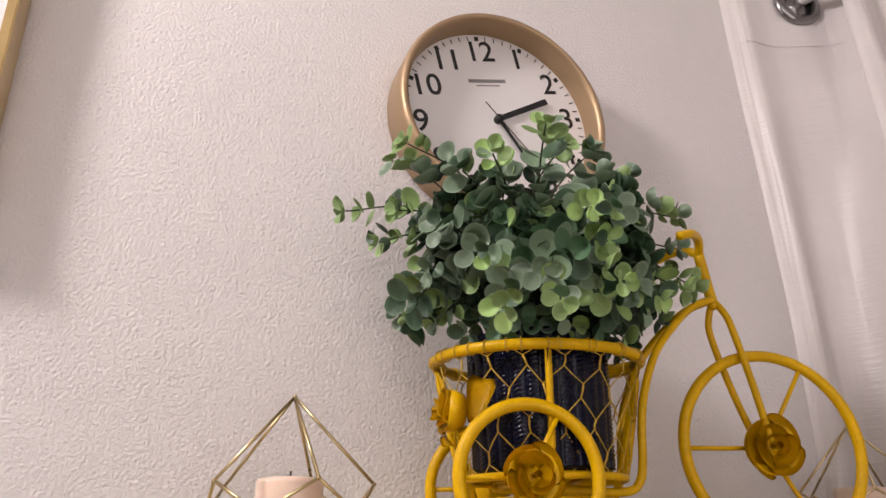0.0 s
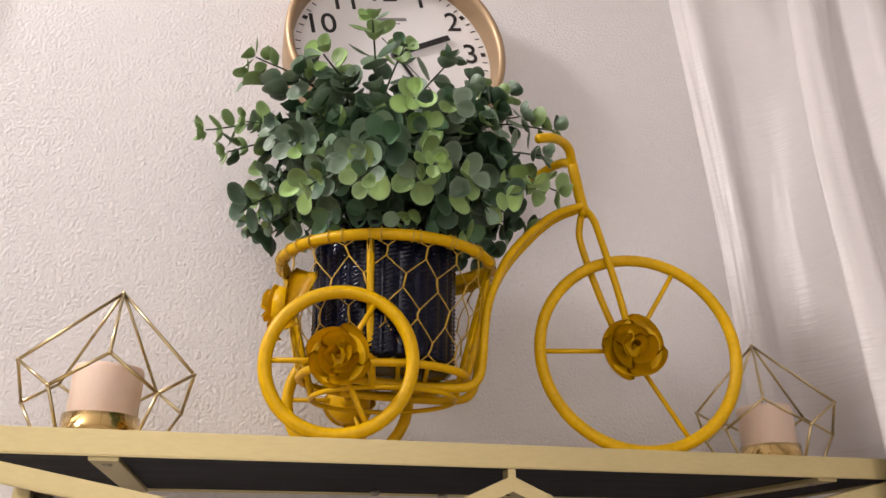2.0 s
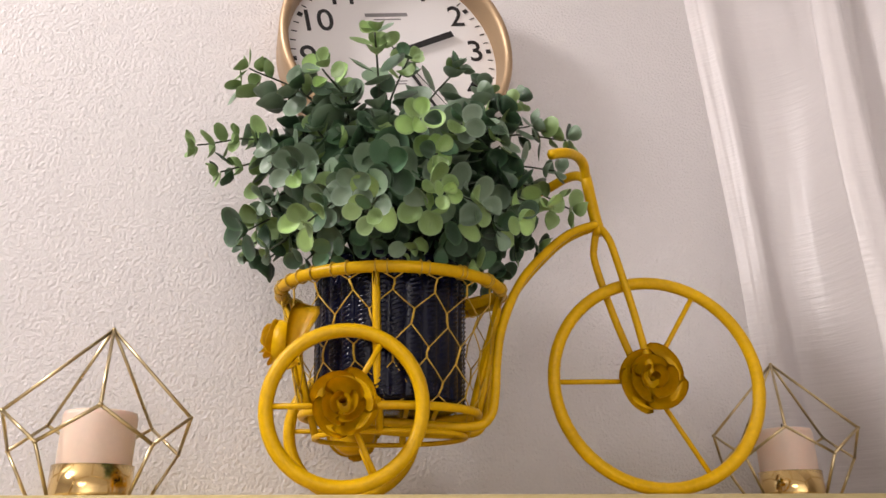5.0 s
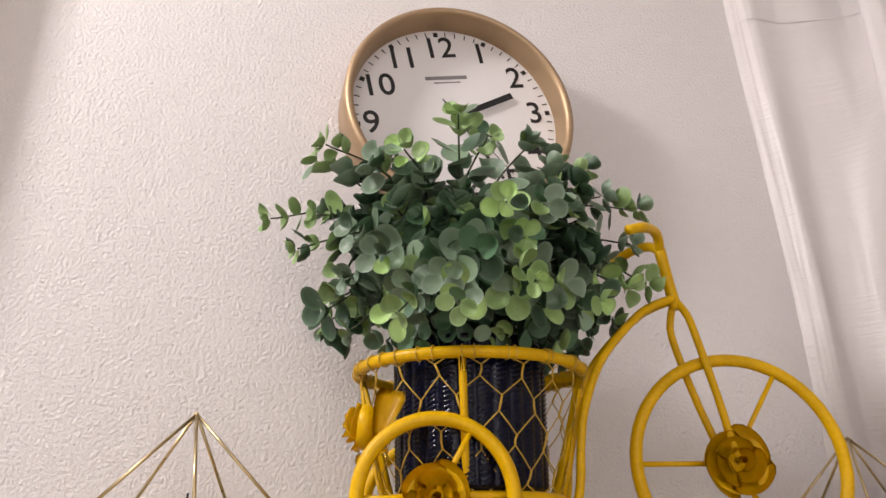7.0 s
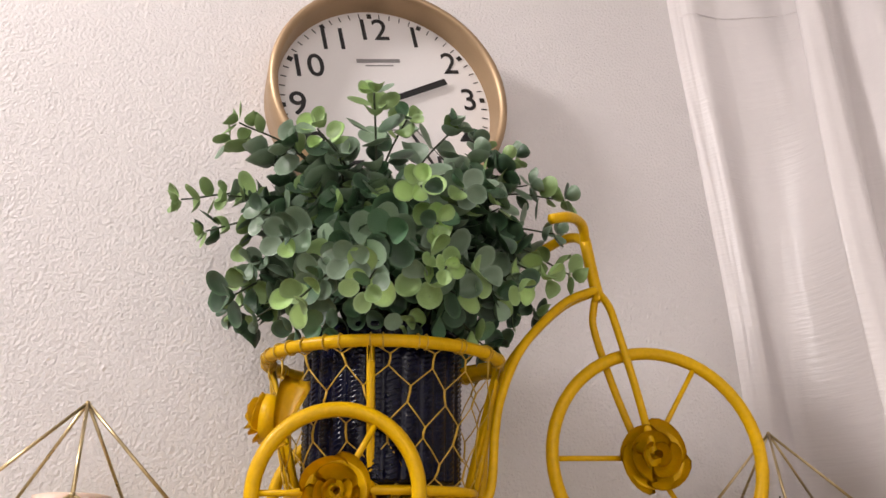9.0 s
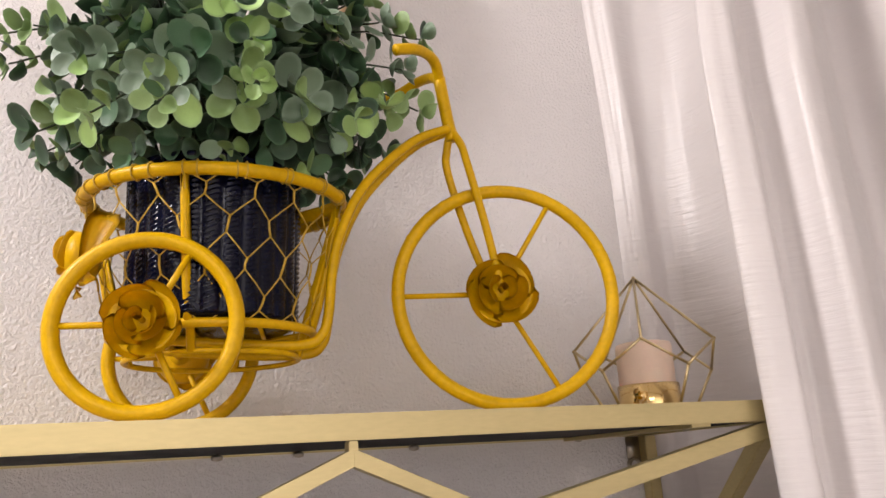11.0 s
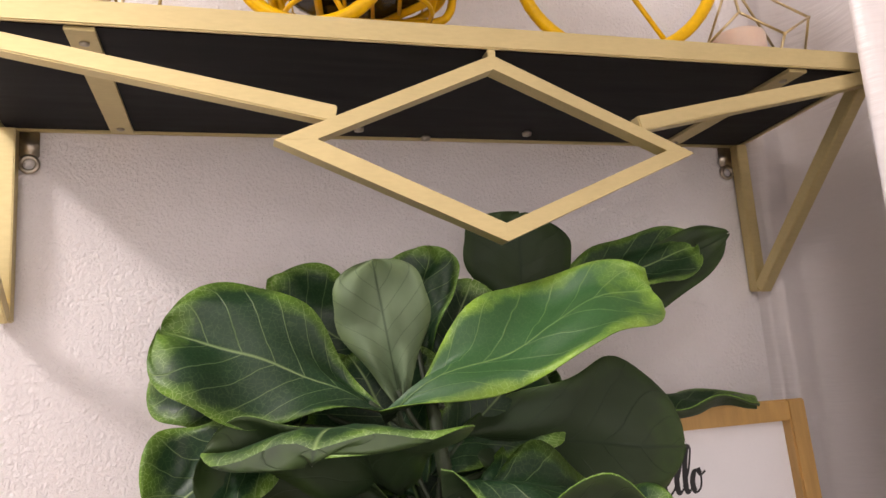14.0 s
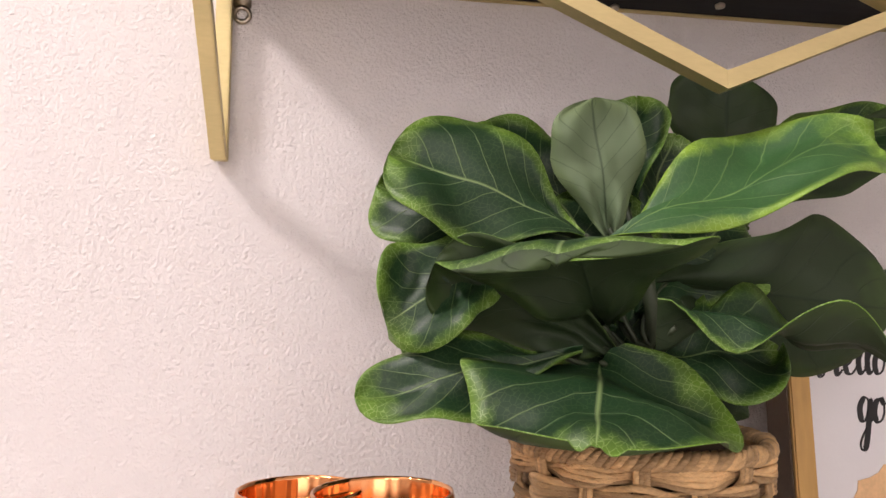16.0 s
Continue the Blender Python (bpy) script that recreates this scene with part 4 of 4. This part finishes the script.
part("trunk", tube(bmesh.new(), smooth_line([(0, 0, -0.04), (0.003, 0.002, 0.08), (-0.002, 0.0, 0.13), (-0.004, 0.01, 0.165)], 6), 0.006, 8, taper=0.6, lump=0.2), M_STEM, FIDDLE)
fiddle_leaf((-0.068, -0.163, 1.366), (-0.081, -0.166, 1.452), 0.058, (0.240, 0.930, -0.286), 0.03, 0.10, 0.001, 1, 0.68, back=M_UNDER_LIT)
fiddle_leaf((-0.079, -0.172, 1.366), (-0.197, -0.165, 1.425), 0.090, (-0.143, -0.859, 0.501), 0.14, 0.08, 0.005, 2)
fiddle_leaf((-0.112, -0.143, 1.366), (-0.204, -0.130, 1.408), 0.072, (-0.293, -0.813, 0.476), 0.16, 0.10, 0.005, 3)
fiddle_leaf((-0.122, -0.165, 1.366), (-0.203, -0.180, 1.326), 0.064, (-0.342, -0.872, 0.380), 0.24, 0.10, 0.005, 4)
fiddle_leaf((-0.072, -0.163, 1.313), (-0.128, -0.238, 1.377), 0.143, (0.286, 0.511, 0.909), 0.04, -0.05, 0.002, 5, 0.80, "fan", (0.74, 2.0))
fiddle_leaf((-0.085, -0.190, 1.363), (0.075, -0.208, 1.439), 0.081, (-0.248, -0.635, 0.761), 0.14, 0.08, 0.005, 6, front=M_LEAF_PALER)
fiddle_leaf((-0.003, -0.147, 1.405), (0.194, -0.099, 1.479), 0.054, (-0.094, -0.811, 0.578), 0.08, 0.12, 0.003, 7)
fiddle_leaf((0.056, -0.107, 1.401), (0.220, -0.088, 1.478), 0.048, (0.137, 0.932, 0.064), 0.05, 0.10, 0.003, 27, 0.5)
fiddle_leaf((0.021, -0.128, 1.411), (0.032, -0.127, 1.489), 0.082, (0.087, 0.956, 0.011), 0.03, 0.10, 0.002, 8)
fiddle_leaf((-0.052, -0.142, 1.389), (-0.040, -0.138, 1.466), 0.049, (-0.493, -0.775, 0.370), 0.05, 0.20, 0.003, 9)
fiddle_leaf((-0.071, -0.124, 1.390), (-0.139, -0.093, 1.453), 0.078, (-0.194, -0.807, 0.526), 0.12, 0.10, 0.003, 10)
fiddle_leaf((-0.040, -0.154, 1.345), (0.110, -0.160, 1.332), 0.098, (0.036, 0.925, 0.215), 0.08, 0.12, 0.006, 11)
fiddle_leaf((-0.055, -0.192, 1.318), (0.060, -0.234, 1.314), 0.075, (0.044, -0.154, 1.019), 0.18, 0.30, 0.007, 12)
fiddle_leaf((-0.070, -0.174, 1.302), (-0.174, -0.170, 1.356), 0.065, (0.285, 0.892, 0.371), 0.12, 0.12, 0.003, 13)
fiddle_leaf((-0.095, -0.181, 1.303), (-0.219, -0.180, 1.284), 0.051, (-0.093, -0.852, 0.562), 0.10, 0.06, 0.003, 14, 0.55)
fiddle_leaf((-0.082, -0.179, 1.302), (-0.117, -0.263, 1.272), 0.138, (0.056, -0.311, 0.954), 0.14, -0.05, 0.005, 15, 0.7, "round")
fiddle_leaf((0.066, -0.111, 1.340), (0.215, -0.108, 1.354), 0.039, (-0.058, -0.056, 1.009), 0.05, 0.40, 0.002, 16)
fiddle_leaf((-0.012, -0.145, 1.300), (0.030, -0.138, 1.266), 0.041, (0.285, 0.847, 0.425), 0.10, 0.10, 0.002, 17)
fiddle_leaf((-0.032, -0.121, 1.385), (0.050, -0.095, 1.425), 0.075, (0.206, -0.801, 0.529), 0.15, 0.10, 0.004, 18)
fiddle_leaf((-0.095, -0.143, 1.320), (-0.189, -0.106, 1.322), 0.069, (-0.194, -0.807, 0.526), 0.15, 0.10, 0.004, 19)
fiddle_leaf((-0.061, -0.142, 1.325), (-0.033, -0.119, 1.421), 0.088, (0.010, -0.927, 0.288), 0.08, 0.10, 0.004, 20)
fiddle_leaf((-0.041, -0.139, 1.320), (0.056, -0.113, 1.384), 0.088, (0.108, -0.867, 0.384), 0.10, 0.10, 0.004, 21)
fiddle_leaf((-0.061, -0.147, 1.315), (-0.135, -0.119, 1.383), 0.083, (-0.092, -0.869, 0.382), 0.10, 0.10, 0.004, 22)
fiddle_leaf((-0.060, -0.162, 1.297), (0.033, -0.173, 1.311), 0.074, (0.105, -0.744, 0.623), 0.14, 0.10, 0.004, 23)
fiddle_leaf((-0.056, -0.152, 1.321), (-0.091, -0.141, 1.401), 0.088, (0.010, -0.927, 0.288), 0.08, 0.10, 0.004, 24)
fiddle_leaf((-0.051, -0.157, 1.326), (0.027, -0.146, 1.395), 0.088, (0.110, -0.926, 0.289), 0.08, 0.10, 0.004, 25)
fiddle_leaf((-0.031, -0.156, 1.297), (0.047, -0.143, 1.321), 0.069, (0.110, -0.926, 0.289), 0.08, 0.10, 0.004, 26)
fiddle_leaf((-0.034, -0.154, 1.233), (-0.065, -0.138, 1.346), 0.098, (-0.090, -0.928, 0.287), 0.08, 0.10, 0.004, 28)
fiddle_leaf((-0.042, -0.138, 1.364), (-0.007, -0.127, 1.444), 0.075, (0.110, -0.926, 0.289), 0.06, 0.12, 0.003, 29)


# ---- framed print ----
STROKES = {
    "H": [[(-0.15, 0.2), (-0.05, -0.1), (0.15, 0.1), (0.35, 1.1), (0.42, 1.9)], [(1.05, 1.95), (0.85, 1.2), (0.70, 0.3), (0.78, -0.05), (1.0, 0.2)], [(0.15, 0.75), (0.5, 1.0), (0.95, 0.9)]],
    "e": [[(0.0, 0.3), (0.32, 0.5), (0.42, 0.82), (0.25, 1.0), (0.06, 0.6), (0.15, 0.1), (0.38, 0.0), (0.62, 0.25)]],
    "l": [[(0.0, 0.25), (0.28, 0.9), (0.42, 1.8), (0.27, 2.0), (0.13, 1.4), (0.12, 0.4), (0.25, 0.0), (0.45, 0.2)]],
    "o": [[(0.42, 0.95), (0.15, 0.85), (0.05, 0.4), (0.2, 0.0), (0.45, 0.15), (0.5, 0.6), (0.33, 0.98), (0.5, 0.72), (0.72, 0.85)]],
    "g": [[(0.5, 0.85), (0.25, 1.0), (0.05, 0.6), (0.15, 0.1), (0.35, 0.15), (0.52, 0.92), (0.48, 0.0), (0.38, -0.95), (0.2, -1.1), (0.13, -0.8), (0.35, -0.3), (0.72, 0.2)]],
    "r": [[(0.0, 0.2), (0.18, 0.8), (0.2, 1.08), (0.3, 0.86), (0.5, 0.9), (0.46, 0.4), (0.52, 0.05), (0.72, 0.2)]],
    "u": [[(0.0, 0.3), (0.12, 0.95), (0.08, 0.3), (0.2, 0.0), (0.42, 0.3), (0.52, 0.95), (0.48, 0.3), (0.6, 0.0), (0.78, 0.25)]],
    "s": [[(0.0, 0.15), (0.3, 0.75), (0.36, 1.08), (0.32, 0.75), (0.52, 0.4), (0.4, 0.02), (0.15, 0.0), (0.1, 0.22)]],
}
ADVANCE = {"H": 1.05, "e": 0.60, "l": 0.43, "o": 0.68, "g": 0.68, "r": 0.66, "u": 0.74, "s": 0.6}


def script_word(word, unit, parent, at):
    """A word in brush script: thick strokes down, thin strokes up."""
    bm, x0 = bmesh.new(), 0.0
    for letter in word:
        for stroke in STROKES[letter]:
            line = smooth_line([((x0 + x + 0.12 * y) * unit, 0, y * unit) for x, y in stroke], 8)
            left, right = [], []
            for i, q in enumerate(line):
                way = (line[min(i + 1, len(line) - 1)] - line[max(i - 1, 0)]).normalized()
                wide = unit * (0.045 + 0.085 * max(0.0, -way.z) ** 1.2)
                side = Vector((-way.z, 0, way.x)) * wide
                left.append((q + side, q + side + Vector((0, 0.0003, 0))))
                right.append((q - side, q - side + Vector((0, 0.0003, 0))))
            rows = [[bm.verts.new(v) for v in (a[0], b[0], b[1], a[1])] for a, b in zip(left, right)]
            for one, two in zip(rows, rows[1:]):
                for k in range(4):
                    bm.faces.new((one[k], one[(k + 1) % 4], two[(k + 1) % 4], two[k]))
            bm.faces.new(rows[0]), bm.faces.new(rows[-1][::-1])
        x0 += ADVANCE[letter]
    part("lettering", bm, M_BLACK, parent, "black brush-script word " + word, False, at=Matrix.Translation(at))


def framed_print():
    f = base("framed_print", pose(0.191, -0.062, TABLE, -3, 0, 0), "gold wooden frame with a white lettered print", "picture frame")
    w, h, d, b = 0.0930, 0.234, 0.030, 0.0165
    for lo, hi in (((-w, -d, 0.001), (-w + b, 0, h)), ((w - b, -d, 0.001), (w, 0, h)), ((-w + b, -d, h - b), (w - b, 0, h)), ((-w + b, -d, 0.001), (w - b, 0, b))):
        part("frame_bar", box(bmesh.new(), lo, hi, 0.0012), M_OAKFRAME, f, smooth=False)
    for x in (-w - 0.0016, w + 0.0002):
        part("frame_side", box(bmesh.new(), (x, -d + 0.003, 0.002), (x + 0.0014, -0.001, h - 0.002)), M_SIDE, f, "dark side of the frame", False)
    p = part("print", box(bmesh.new(), (-w + b + 0.0003, -d + 0.010, b + 0.0003), (w - b - 0.0003, -0.003, h - b - 0.0003)), M_PRINT, f, "white printed sheet", False)
    script_word("Hello", 0.0172, p, (-0.060, -d + 0.0096, 0.1715))
    script_word("gorgeous", 0.0180, p, (-0.033, -d + 0.0096, 0.1360))
    bm, ring = bmesh.new(), []
    for i in range(40):
        a = 2 * math.pi * i / 40
        r = 1 + 0.14 * noise.noise(Vector((math.cos(a) * 4, math.sin(a) * 4, 0.3)))
        ring.append((0.012 + 0.058 * r * math.cos(a), 0.072 + 0.036 * r * math.sin(a)))
    lo, hi = [bm.verts.new((x, -d + 0.0098, z)) for x, z in ring], [bm.verts.new((x, -d + 0.0094, z)) for x, z in ring]
    bm.faces.new(hi), bm.faces.new(lo[::-1])
    for i in range(40):
        bm.faces.new((lo[i], lo[(i + 1) % 40], hi[(i + 1) % 40], hi[i]))
    part("brush_mark", bm, M_PEACH, p, "peach brush mark", False)


framed_print()


# ---- copper jars ----
def copper_jar(x, y, r, h):
    j = mesh_object("copper_jar", lathe(bmesh.new(), [(0.0, 0.0), (r - 0.001, 0.0), (r, 0.002), (r, h - 0.002), (r - 0.0006, h), (r - 0.0016, h), (r - 0.0022, h - 0.002), (r - 0.0022, 0.004), (0.0, 0.004)], 128, ripple=lambda q, z: (0.00016 * math.sin(13 * q) + 0.00012 * math.sin(31 * q + 1)) if z > 0.003 else 0), M_COPPER)
    j.matrix_basis = pose(x, y, TABLE)
    tagged(j, "polished copper open jar on the dresser", "jar", "copper jars")
    lining = part("water_level", lathe(bmesh.new(), [(0.0, h - 0.012), (r - 0.0024, h - 0.012), (r - 0.0024, h - 0.013), (0.0, h - 0.013)], 40), M_BRASS, j, "flat brass tray set in the jar")


copper_jar(-0.206, -0.212, 0.0345, 0.130)
copper_jar(-0.246, -0.173, 0.0330, 0.124)
